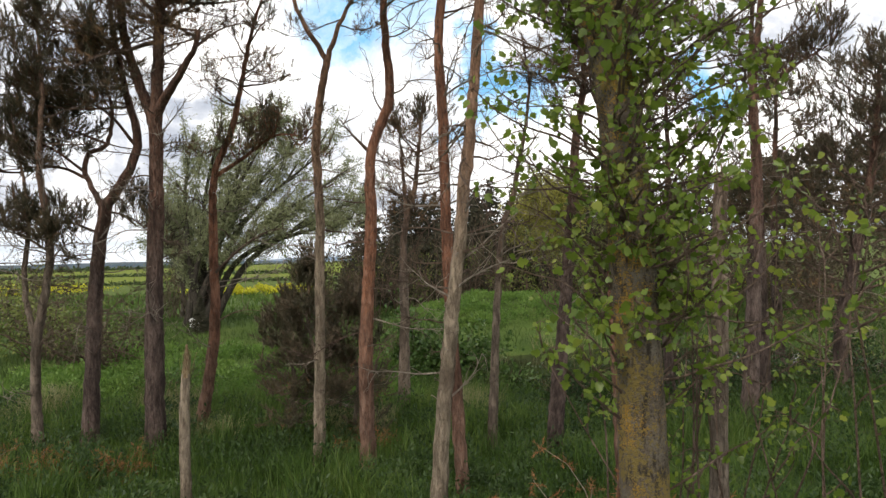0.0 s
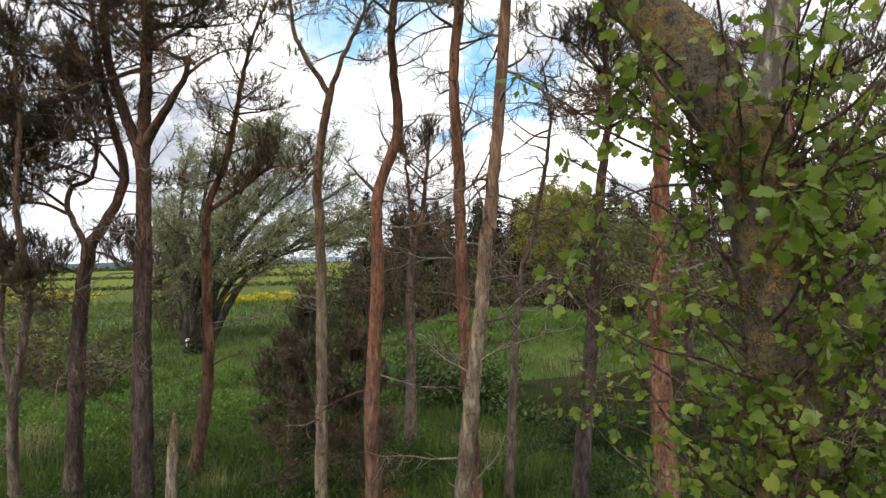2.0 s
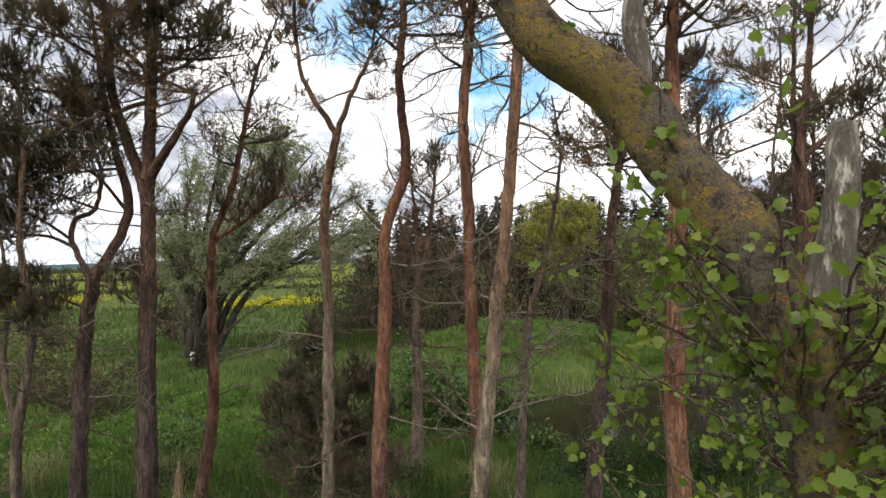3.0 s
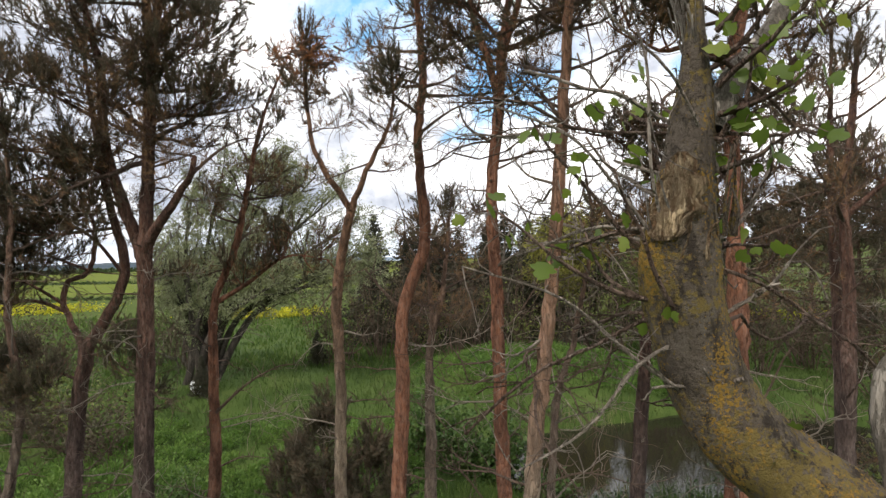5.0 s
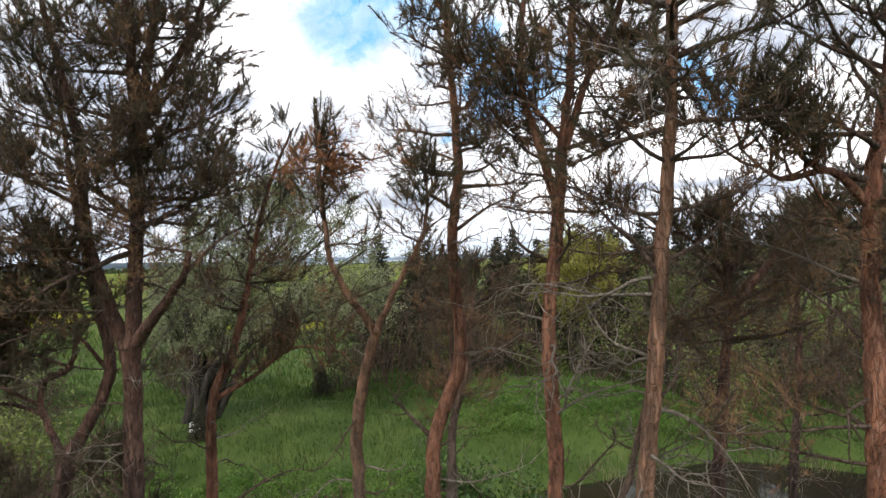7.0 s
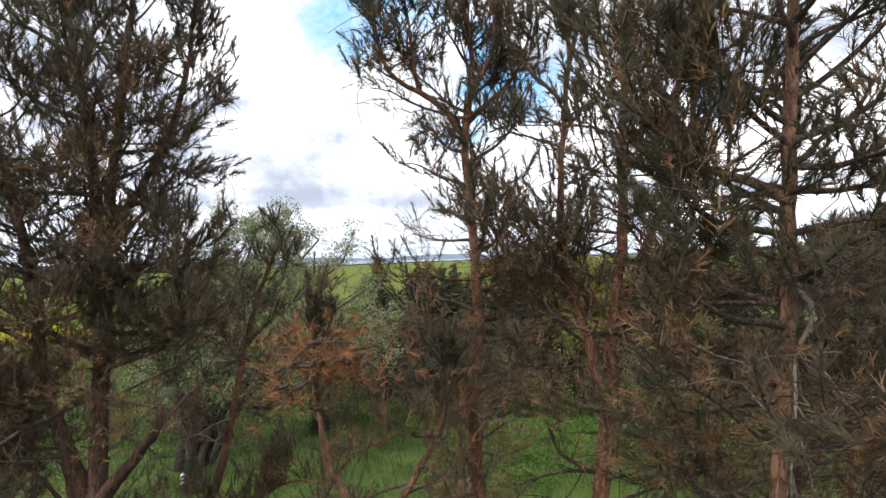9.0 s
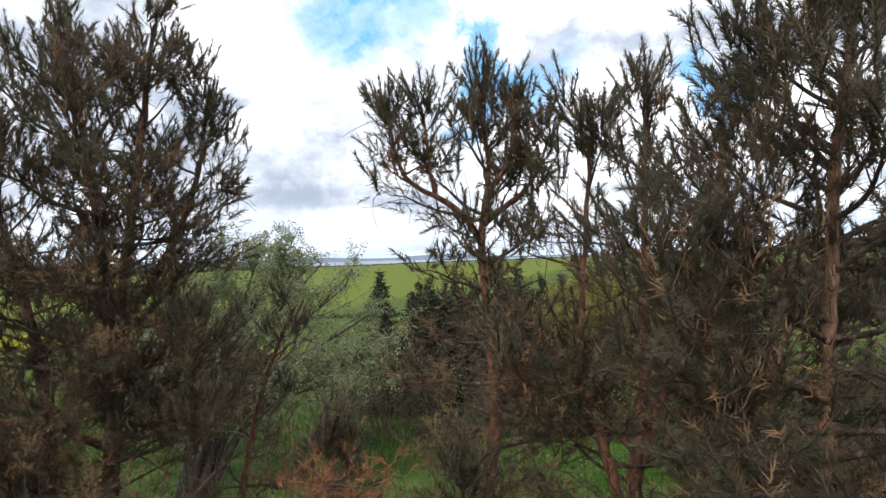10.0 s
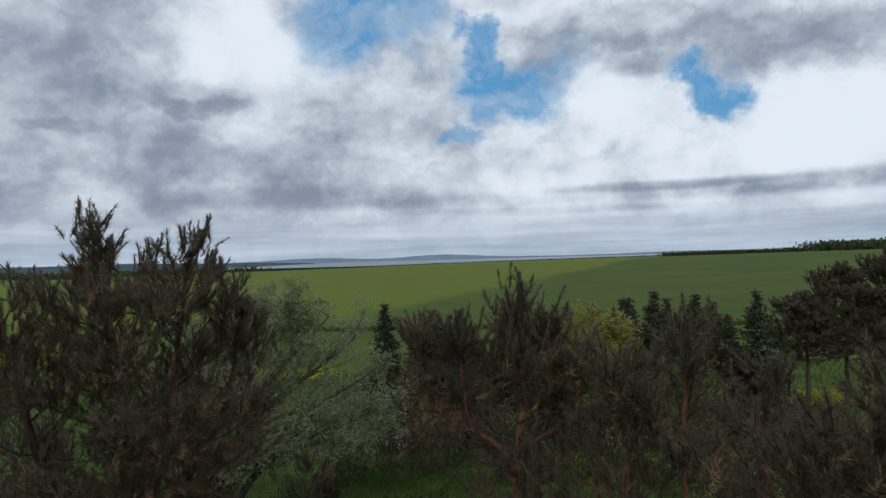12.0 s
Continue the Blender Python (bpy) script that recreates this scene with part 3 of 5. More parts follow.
def grow_limb(rng, start, way, length, r0, green, brown, up=0.3, lush=1.0, brown_share=0.2, cap=99.0, tangle=1.0):
    """One limb with side branches and twigs. Returns its mesh; shoots' places and ways go to the lists green and brown."""
    b = Build()
    path = branch_path(rng, start, way, length, up, 6, 0.13)
    if path[:, 2].max() > cap:
        path = path[0] + (path - path[0]) * max(0.2, (cap - path[0, 2]) / (path[:, 2].max() - path[0, 2] + 1e-6))
        length = np.linalg.norm(path[-1] - path[0])
    path = spline(path, 0.13)
    tube(b, path, r0, max(0.004, r0 * 0.25), 5, rng, 0.05)
    tan = unit(np.gradient(path, axis=0))
    for s in np.linspace(0.42, 1.0, 3 + int(length * 5.4 * lush)):
        i = min(len(path) - 1, int(s * (len(path) - 1)))
        side = unit(np.cross(tan[i], [0, 0, 1.0])) * (1 if rng.random() < 0.5 else -1)
        way2 = unit(tan[i] * 0.7 + side * rng.uniform(0.2, 1.2) + np.array([0, 0, rng.uniform(-0.3, 0.4)]))
        p2 = branch_path(rng, path[i], way2, length * rng.uniform(0.14, 0.3) * (1.2 - 0.6 * s) + 0.12, 0.35, 2, 0.24)
        tube(b, p2, max(0.004, r0 * 0.28), 0.003, 3)
        t2 = unit(np.gradient(p2, axis=0))
        share = brown_share * (1.7 - s)
        for k, many in ((1, 2), (2, 3)):
            for _ in range(many):
                end = p2[k] + rng.normal(0, 0.045, 3)
                w3 = unit(t2[k] * 0.6 + np.array([0, 0, 0.12 + 1.1 * up]) + rng.normal(0, 0.38, 3))
                (brown if rng.random() < share else green).append((end, w3, rng.uniform(0.7, 1.35)))
        if rng.random() < tangle * share:
            for k in (1, 2):
                tube(b, branch_path(rng, p2[k], rng.normal(0, 1, 3) + np.array([0, 0, -0.2]), rng.uniform(0.15, 0.45), -0.2, 3, 0.35), 0.004, 0.002, 3)
    return b


def dead_stub(rng, start, way, length, r0):
    """A dead side branch with a few bare forks."""
    b = Build()
    path = spline(branch_path(rng, start, way, length, rng.uniform(-0.4, 0.5), 5, 0.22), 0.07)
    tube(b, path, r0, 0.003, 5, rng, 0.06)
    tan = unit(np.gradient(path, axis=0))
    for _ in range(int(3 + length * 10)):
        i = rng.integers(len(path) // 3, len(path))
        p = branch_path(rng, path[i], tan[i] + rng.normal(0, 0.7, 3), length * rng.uniform(0.15, 0.5), rng.uniform(-0.5, 0.6), 4, 0.34)
        tube(b, p, r0 * 0.4, 0.002, 3)
    return b


def stem_point(path, z):
    i = int(np.argmin(np.abs(path[:, 2] - z)))
    return path[i], unit(np.gradient(path, axis=0))[i]


def pine(stems, bark_mat, label, seed, limbs=18, reach=1.0, dead=(1.0, 5.0, 12), dead_len=0.55, brown_share=0.2, lush=1.0, twig_bark=None, shoots=None, dead_mat=None, made_limbs=(), dry=None, group="pines of the copse"):
    """A pine. stems: (points, foot radius, top radius, height above which it bears live limbs, share of the limbs, and their length against reach); dry: heights between which dying boughs stand, their number and length."""
    rng = np.random.default_rng(seed)
    shoots = shoots or SHOOTS
    foot = stems[0][0][0]
    tree = thing("pine_tree", foot, label, "pine tree", group)
    green, brown = [], []
    for n, (pts, r0, r1, live, share, *wider) in enumerate(stems):
        path = spline(pts, 0.1)
        path[1:-1] += rng.normal(0, 0.006, path[1:-1].shape)
        b = Build()
        tube(b, path, r0, r1, 12 if n == 0 else 9, rng, 0.035, 0.25 if n == 0 else 0.15, 0.9)
        rooted("trunk" if n == 0 else "stem", b, bark_mat, tree)
        top = path[-1, 2]
        count = int(round(limbs * share))
        turn = rng.uniform(0, 6.28)
        for i in range(count):
            u = ((i + rng.uniform(0.2, 0.8)) / count) ** 0.85
            z = live + (top - live) * u
            p, tan = stem_point(path, z)
            turn += 2.4 + rng.normal(0, 0.3)
            el_ = 0.02 + 0.85 * u**1.5 + rng.normal(0, 0.15)
            way = np.array([math.cos(turn) * math.cos(el_), math.sin(turn) * math.cos(el_), math.sin(el_)])
            ln = reach * (wider[0] if wider else 1.0) * (0.5 + 0.5 * (1 - u) ** 0.7) * rng.uniform(0.7, 1.15)
            limb = grow_limb(rng, p, way, ln, max(0.012, r0 * 0.22 * (1.1 - 0.6 * u)), green, brown, up=0.15 + 0.5 * u, lush=lush, brown_share=brown_share * (2.2 - 2.1 * u), cap=top - 0.36 + rng.normal(0, 0.1))
            rooted("limb", limb, twig_bark or TWIG, tree)
        if share:
            for back in (0.0, 0.0, 0.12, 0.2, 0.3, 0.4, 0.5):
                p, tan = stem_point(path, top - back)
                green.append((p - np.array([0, 0, 0.12]), tan + rng.normal(0, 0.4, 3) * (back > 0), 1.1))
        if n == 0:
            for _ in range(dead[2]):
                z = rng.uniform(dead[0], dead[1])
                p, _t = stem_point(path, z)
                a = rng.uniform(0, 6.28)
                long = rng.random() < 0.45
                stub = dead_stub(rng, p, (math.cos(a), math.sin(a), rng.uniform(-0.2, 0.5)), rng.uniform(0.6, 1.5) * dead_len if long else rng.uniform(0.06, 0.2), 0.014 if long else 0.011)
                rooted("dead_branch", stub, dead_mat or (TWIG_DEAD if rng.random() < 0.5 else TWIG), tree)
    for i in range(dry[2] if dry else 0):
        path = spline(stems[i % len(stems)][0] if i % 3 == 0 else stems[0][0], 0.1)
        p, _t = stem_point(path, rng.uniform(dry[0], dry[1]))
        a = 2.4 * i + rng.normal(0, 0.3)
        limb = grow_limb(rng, p, (math.cos(a), math.sin(a), rng.uniform(-0.1, 0.5)), dry[3] * rng.uniform(0.6, 1.2), 0.016, green, brown, up=0.3, lush=1.2, brown_share=1.2, tangle=1.6)
        rooted("dying_limb", limb, TWIG, tree, "dying bough with dry brown needles")
    for pts, r0, bearing in made_limbs:
        path = spline(pts, 0.08)
        b = Build()
        tube(b, path, r0, 0.006 if bearing else 0.004, 7, rng, 0.05)
        tan = unit(np.gradient(path, axis=0))
        ln = np.linalg.norm(path[-1] - path[0])
        for _ in range(int(5 + ln * (7 if bearing else 6))):
            i = rng.integers(len(path) // 4, len(path))
            way = tan[i] * 0.5 + rng.normal(0, 0.6, 3) + np.array([0, 0, 0.3])
            if bearing:
                sub = grow_limb(rng, path[i], way, rng.uniform(0.25, 0.5), r0 * 0.35, green, brown, up=0.6, lush=lush, brown_share=brown_share)
                b.add(np.concatenate(sub.v), np.concatenate(sub.q), np.concatenate(sub.t))
            else:
                tube(b, branch_path(rng, path[i], way, rng.uniform(0.1, 0.4), 0.2, 4, 0.25), r0 * 0.35, 0.002, 3)
        rooted("limb", b, bark_mat if bearing else (twig_bark or TWIG), tree)
    for name, lot, mat in (("crown", green, NEEDLE), ("dead_needles", brown, NEEDLE_DEAD)):
        if lot:
            b = Build()
            spread(b, shoots if name == "crown" else SHOOTS_DRY, [g[0] for g in lot], [g[1] for g in lot], [g[2] for g in lot], rng)
            rooted(name, b, mat, tree, "" if name == "crown" else "dry brown needles inside the crown")
    return tree


def footed(*pts):
    """A stem's points, its foot let into the ground."""
    p = [list(q) for q in pts]
    p[0][2] = float(lie(p[0][0], p[0][1])) - 0.08
    return [tuple(q) for q in p]


# the big forked pine with a dark twisted neighbour
pine([(footed((-4.66, 10.2, 0), (-4.62, 10.15, 2.2), (-4.5, 10.05, 4.2), (-4.42, 9.9, 5.2), (-4.3, 9.8, 6.5), (-4.18, 9.6, 7.4), (-4.1, 9.4, 8.3), (-4.15, 9.25, 9.4), (-4.32, 9.15, 10.55)), 0.165, 0.018, 6.35, 0.42, 0.85),
      ([(-4.16, 9.6, 7.5), (-3.88, 9.25, 8.3), (-3.52, 8.85, 9.4), (-3.28, 8.65, 10.4)], 0.06, 0.014, 7.7, 0.24, 0.7),
      ([(-4.44, 9.95, 5.1), (-4.74, 9.85, 6.05), (-4.84, 9.75, 6.7), (-4.82, 9.6, 7.6), (-5.0, 9.4, 8.8), (-5.15, 9.2, 9.9)], 0.085, 0.014, 6.6, 0.36, 0.9),
      ([(-4.1, 9.5, 7.9), (-3.6, 9.4, 8.5), (-3.2, 9.2, 9.2), (-3.02, 9.1, 10.0)], 0.04, 0.012, 8.3, 0.14, 0.6),
      ([(-4.4, 9.86, 5.3), (-4.0, 9.62, 5.72), (-3.72, 9.43, 6.0), (-3.54, 9.32, 6.2), (-3.5, 9.3, 6.38)], 0.075, 0.03, 99, 0)],
     BARK_DARK, "tall forked pine with purplish-brown plated trunk", 1, limbs=100, reach=1.5, dead=(2.0, 6.6, 40), dead_len=0.8, dry=(5.8, 7.2, 22, 1.1), brown_share=0.3, lush=1.25,
     made_limbs=[([(-4.76, 9.84, 6.2), (-5.4, 9.7, 6.5), (-6.3, 9.5, 6.62)], 0.03, True), ([(-3.57, 9.33, 6.15), (-3.3, 9.6, 6.5), (-3.05, 9.85, 6.68), (-2.75, 10.0, 6.72)], 0.024, False),
                 ([(-4.25, 9.7, 6.9), (-3.8, 9.5, 6.95), (-3.3, 9.3, 7.1)], 0.024, True), ([(-4.2, 9.6, 7.3), (-3.7, 9.3, 7.6), (-3.15, 9.1, 7.75)], 0.026, True), ([(-4.8, 9.7, 6.9), (-5.5, 9.4, 7.3), (-6.2, 9.2, 7.4)], 0.026, True)])
pine([(footed((-5.72, 10.2, 0), (-5.62, 10.3, 2.7), (-5.5, 10.4, 3.95)), 0.125, 0.1, 9, 0),
      ([(-5.5, 10.4, 3.9), (-5.12, 10.55, 4.65), (-5.05, 10.6, 5.15), (-5.24, 10.6, 5.9), (-5.35, 10.5, 6.8), (-5.5, 10.3, 8.6)], 0.085, 0.015, 5.6, 0.62),
      ([(-5.55, 10.42, 3.9), (-5.92, 10.6, 4.5), (-5.86, 10.6, 4.85), (-5.56, 10.6, 5.0), (-5.42, 10.5, 5.6), (-5.7, 10.3, 6.6)], 0.05, 0.012, 4.9, 0.38)],
     BARK_DARK, "crooked pine with two twisting stems and dark trunk", 2, limbs=28, reach=1.3, dead=(1.2, 3.9, 34), dead_len=0.9, brown_share=0.2,
     made_limbs=[([(-5.89, 10.58, 4.42), (-6.3, 10.4, 4.6), (-7.0, 10.0, 4.5)], 0.03, True), ([(-5.07, 10.58, 4.95), (-5.5, 10.5, 5.5), (-6.1, 10.3, 5.8), (-6.8, 10.2, 5.9)], 0.03, True),
                 ([(-5.58, 10.3, 3.5), (-6.1, 10.2, 3.7), (-6.7, 10.1, 3.6)], 0.022, True), ([(-5.5, 10.4, 3.85), (-5.1, 10.3, 3.75), (-4.7, 10.2, 3.5)], 0.02, True), ([(-5.92, 10.6, 4.52), (-6.3, 10.2, 4.9), (-6.9, 9.9, 5.1)], 0.026, True), ([(-5.56, 10.6, 5.0), (-6.2, 10.5, 5.25), (-6.7, 10.3, 5.3)], 0.024, True), ([(-5.18, 10.58, 5.6), (-5.9, 10.2, 5.5), (-6.5, 10.1, 5.6)], 0.024, True), ([(-5.26, 10.6, 6.05), (-5.9, 10.3, 6.3), (-6.6, 10.0, 6.1)], 0.028, True)])
pine([(footed((-4.42, 11.4, 0), (-4.08, 11.3, 1.65), (-4.03, 11.2, 3.3), (-3.92, 11.0, 4.46), (-3.56, 10.9, 5.25), (-3.35, 10.9, 6.2), (-3.1, 10.9, 7.2), (-2.75, 10.9, 8.0)), 0.115, 0.012, 5.2, 1.0)],
     BARK_RED, "slender red-barked pine with many dead side branches", 3, limbs=11, reach=0.75, dead=(1.2, 6.9, 44), dead_len=1.0, dry=(4.4, 6.4, 8, 0.8), brown_share=0.5,
     made_limbs=[([(-3.9, 11.0, 4.46), (-3.38, 10.9, 4.75), (-2.79, 10.9, 5.13), (-2.11, 10.9, 5.05)], 0.04, True), ([(-4.04, 11.2, 2.75), (-3.49, 11.1, 3.22), (-2.95, 11.0, 3.5), (-2.56, 11.0, 3.5)], 0.03, False),
                 ([(-4.06, 11.3, 1.9), (-3.6, 11.2, 2.1), (-3.2, 11.1, 2.1)], 0.018, False)])
pine([(footed((-1.86, 9.25, 0), (-1.72, 9.0, 3.4), (-1.7, 8.75, 4.6), (-1.45, 8.35, 5.65)), 0.085, 0.05, 9, 0),
      ([(-1.45, 8.35, 5.6), (-1.74, 8.15, 6.1), (-1.84, 8.1, 6.6), (-1.88, 8.1, 7.3)], 0.036, 0.008, 6.3, 0.5),
      ([(-1.43, 8.33, 5.6), (-1.25, 8.15, 5.98), (-0.98, 8.1, 6.5), (-0.95, 8.1, 7.0)], 0.034, 0.008, 5.9, 0.5)],
     BARK_PALE, "thin pale pine with a sparse forked top", 4, limbs=22, reach=0.65, dead=(1.0, 5.6, 30), dead_len=0.7, brown_share=0.55, lush=1.1)
pine([(footed((-1.12, 9.05, 0), (-1.1, 9.0, 1.8), (-1.0, 9.0, 3.2), (-0.96, 8.95, 4.45), (-0.69, 9.0, 5.2), (-0.71, 9.0, 6.0), (-0.73, 8.9, 6.5), (-0.66, 8.9, 7.2), (-0.73, 8.88, 8.6), (-0.66, 8.85, 9.2), (-0.74, 8.8, 10.0)), 0.115, 0.012, 6.6, 0.5),
      ([(-0.72, 8.88, 8.65), (-1.0, 8.8, 8.95), (-1.28, 8.75, 9.1), (-1.42, 8.7, 9.4), (-1.48, 8.65, 9.75)], 0.03, 0.008, 9.0, 0.16, 0.32),
      ([(-1.1, 8.8, 9.0), (-1.14, 8.72, 9.3), (-1.2, 8.65, 9.75)], 0.018, 0.007, 9.1, 0.1, 0.28),
      ([(-0.68, 8.86, 9.0), (-0.5, 8.75, 9.3), (-0.46, 8.7, 9.85)], 0.024, 0.008, 9.15, 0.12, 0.32),
      ([(-0.7, 8.86, 8.8), (-0.42, 8.75, 9.0), (-0.24, 8.7, 9.25), (-0.18, 8.65, 9.5)], 0.024, 0.008, 9.0, 0.12, 0.3)],
     BARK_RED, "red-barked pine with swaying trunk and airy top", 5, limbs=50, reach=0.75, dead=(1.2, 6.9, 34), dead_len=0.8, dry=(6.9, 8.0, 12, 0.75), brown_share=0.28,
     made_limbs=[([(-0.96, 8.95, 4.45), (-1.22, 8.95, 4.72), (-1.4, 8.95, 4.95)], 0.03, False), ([(-0.72, 8.9, 6.5), (-0.35, 8.85, 6.75), (-0.05, 8.8, 6.85)], 0.022, False)])
pine([(footed((-0.13, 6.85, 0), (0.0, 6.75, 1.5), (0.13, 6.68, 2.6), (0.29, 6.65, 3.9), (0.42, 6.55, 5.1), (0.5, 6.5, 6.1), (0.58, 6.45, 7.2), (0.6, 6.4, 8.3), (0.68, 6.38, 9.2), (0.82, 6.4, 9.8)), 0.092, 0.014, 6.9, 1.0)],
     BARK_PALE, "tall straight pine, pale at the foot, red higher up", 6, limbs=56, reach=0.95, dead=(1.4, 7.6, 60), dead_len=0.8, lush=1.15, dry=(5.9, 7.0, 7, 0.8), brown_share=0.22, shoots=SHOOTS_NEAR,
     made_limbs=[([(0.59, 6.4, 7.86), (0.42, 6.4, 7.95), (0.2, 6.38, 8.02), (-0.05, 6.3, 8.2)], 0.03, True), ([(0.5, 6.5, 6.1), (0.25, 6.45, 6.4), (0.0, 6.4, 6.35)], 0.018, False)])
pine([(footed((0.2, 7.95, 0), (0.1, 7.92, 2.3), (0.07, 7.9, 3.5), (0.06, 7.9, 4.8), (0.03, 7.88, 5.6), (0.1, 7.85, 6.3), (0.18, 7.85, 7.1)), 0.085, 0.05, 9, 0),
      ([(0.16, 7.85, 7.0), (0.27, 7.9, 7.7), (0.35, 8.1, 8.4), (0.46, 8.3, 9.75)], 0.045, 0.01, 7.1, 0.4),
      ([(0.14, 7.85, 6.6), (0.0, 7.9, 7.2), (-0.12, 8.0, 7.8), (0.06, 8.3, 9.5)], 0.04, 0.01, 6.7, 0.34),
      ([(0.18, 7.85, 7.1), (0.43, 7.8, 7.78), (0.66, 7.7, 8.3), (0.84, 7.9, 9.45)], 0.035, 0.01, 7.2, 0.26)],
     BARK_RED, "slim orange-barked pine dividing into ascending stems", 7, limbs=44, reach=0.85, dead=(2.0, 7.0, 52), dead_len=0.85, dry=(6.0, 7.4, 11, 0.8), brown_share=0.34,
     made_limbs=[([(0.18, 7.85, 7.2), (-0.14, 7.8, 7.54), (-0.45, 7.75, 7.65)], 0.022, True), ([(0.05, 7.88, 6.2), (-0.2, 7.8, 6.35), (-0.3, 7.7, 6.6)], 0.02, False)])
pine([(footed((-0.86, 13.1, 0), (-0.8, 13.1, 1.6), (-0.77, 13.1, 3.4), (-0.52, 13.1, 4.4), (-0.3, 13.1, 6.2)), 0.13, 0.015, 4.0, 0.6),
      ([(-0.7, 13.1, 3.7), (-0.77, 13.1, 5.0), (-0.84, 13.1, 5.9)], 0.05, 0.01, 5.0, 0.4)],
     BARK_GREY, "small grey-barked pine with a sparse forked crown", 8, limbs=26, reach=1.1, dead=(1.5, 5.4, 30), dead_len=0.8, dry=(3.4, 5.2, 12, 0.9), brown_share=0.6, lush=1.3)
pine([(footed((0.68, 9.55, 0), (0.88, 9.5, 3.0), (1.14, 9.4, 4.07), (1.34, 9.2, 5.35), (1.25, 9.2, 6.2)), 0.075, 0.01, 9, 0)],
     BARK_GREY, "thin crooked dead pine without needles", 9, limbs=0, dead=(2.6, 6.1, 56), dead_len=0.85)
pine([(footed((1.5, 8.9, 0), (1.62, 9.0, 1.2), (1.8, 9.1, 2.6), (1.97, 9.2, 4.3), (2.12, 9.35, 5.1), (2.2, 9.4, 5.7), (2.1, 9.3, 6.6)), 0.12, 0.03, 5.2, 0.5),
      ([(2.17, 9.4, 5.6), (2.4, 9.4, 5.85), (2.8, 9.4, 6.25), (3.25, 9.4, 6.6)], 0.06, 0.012, 6.05, 0.5)],
     BARK_DARK, "dark pine with a thick limb bending sideways", 10, limbs=40, reach=1.0, dead=(1.5, 6.2, 34), dead_len=0.85, dry=(4.6, 5.8, 8, 0.8), brown_share=0.4,
     made_limbs=[([(2.1, 9.3, 6.0), (1.7, 9.2, 6.4), (1.3, 9.1, 6.5)], 0.03, True)])
pine([(footed((1.9, 6.6, 0), (1.84, 6.65, 2.7), (1.92, 6.7, 4.4), (1.93, 6.72, 5.2), (1.96, 6.78, 5.9), (2.0, 6.8, 6.6), (2.14, 6.8, 7.4), (2.2, 6.8, 8.3)), 0.125, 0.03, 6.2, 1.0)],
     BARK_RED, "stout red-barked pine with spreading crown", 12, limbs=28, reach=1.3, dead=(2.0, 6.4, 32), dead_len=0.9, lush=0.9, dry=(4.8, 6.2, 12, 1.0), brown_share=0.3,
     made_limbs=[([(2.0, 6.8, 6.5), (1.7, 6.75, 6.75), (1.35, 6.7, 6.7), (1.1, 6.7, 6.9)], 0.035, True)])
pine([(footed((5.15, 10.8, 0), (5.42, 10.8, 3.8), (5.4, 10.8, 5.5), (5.55, 10.8, 6.8), (5.7, 10.8, 8.2)), 0.15, 0.03, 5.2, 1.0)],
     BARK_DARK, "dark pine with wide layered crown", 13, limbs=13, reach=1.8, dead=(1.5, 5.0, 10), dead_len=0.9,
     made_limbs=[([(5.42, 10.8, 5.5), (6.0, 10.7, 6.0), (6.7, 10.6, 6.4)], 0.05, True)])
pine([(footed((6.3, 12.5, 0), (6.3, 12.5, 3.5), (6.2, 12.4, 6.2), (6.3, 12.4, 8.8)), 0.13, 0.02, 5.4, 1.0)],
     BARK_DARK, "straight dark pine with dense top", 14, limbs=13, reach=1.5, dead=(1.5, 5.0, 10), dead_len=0.9)
pine([(footed((7.95, 12.6, 0), (7.9, 12.6, 1.2), (8.25, 12.6, 2.8), (8.7, 12.6, 4.8), (8.9, 12.6, 6.9)), 0.15, 0.03, 1.4, 1.0)],
     BARK_DARK, "dense dark pine branched almost to the ground", 15, limbs=60, reach=2.0, dead=(0.6, 2.0, 14), dead_len=0.9, lush=0.8, shoots=SHOOTS_MID, brown_share=0.3)
pine([(footed((-6.35, 9.9, 0), (-6.36, 9.9, 1.65), (-6.12, 9.9, 3.15), (-6.26, 9.9, 4.5), (-6.2, 9.9, 5.8), (-6.3, 9.9, 7.4)), 0.085, 0.015, 5.2, 0.7),
      ([(-6.37, 9.9, 1.8), (-6.52, 9.9, 2.7), (-6.45, 9.9, 3.8), (-6.69, 9.9, 5.4)], 0.05, 0.01, 4.2, 0.3)],
     BARK_GREY, "slim grey pine forking low on the trunk", 16, limbs=13, reach=1.2, dead=(0.8, 5.4, 44), dead_len=0.9,
     made_limbs=[([(-6.12, 9.9, 3.2), (-6.6, 9.8, 3.5), (-7.2, 9.7, 3.55)], 0.02, True), ([(-6.15, 9.9, 3.0), (-5.8, 9.8, 3.3), (-5.4, 9.7, 3.3)], 0.016, True), ([(-6.3, 9.9, 2.1), (-6.0, 9.7, 2.4), (-5.6, 9.6, 2.4)], 0.014, False)])
pine([(footed((-7.7, 10.2, 0), (-7.75, 10.2, 1.6), (-7.35, 10.2, 2.8), (-7.2, 10.2, 4.0), (-7.4, 10.2, 7.6)), 0.11, 0.02, 4.4, 1.0)],
     BARK_DARK, "leaning dark pine at the edge of the copse", 17, limbs=16, reach=1.3, dead=(0.8, 4.2, 14), dead_len=0.8)

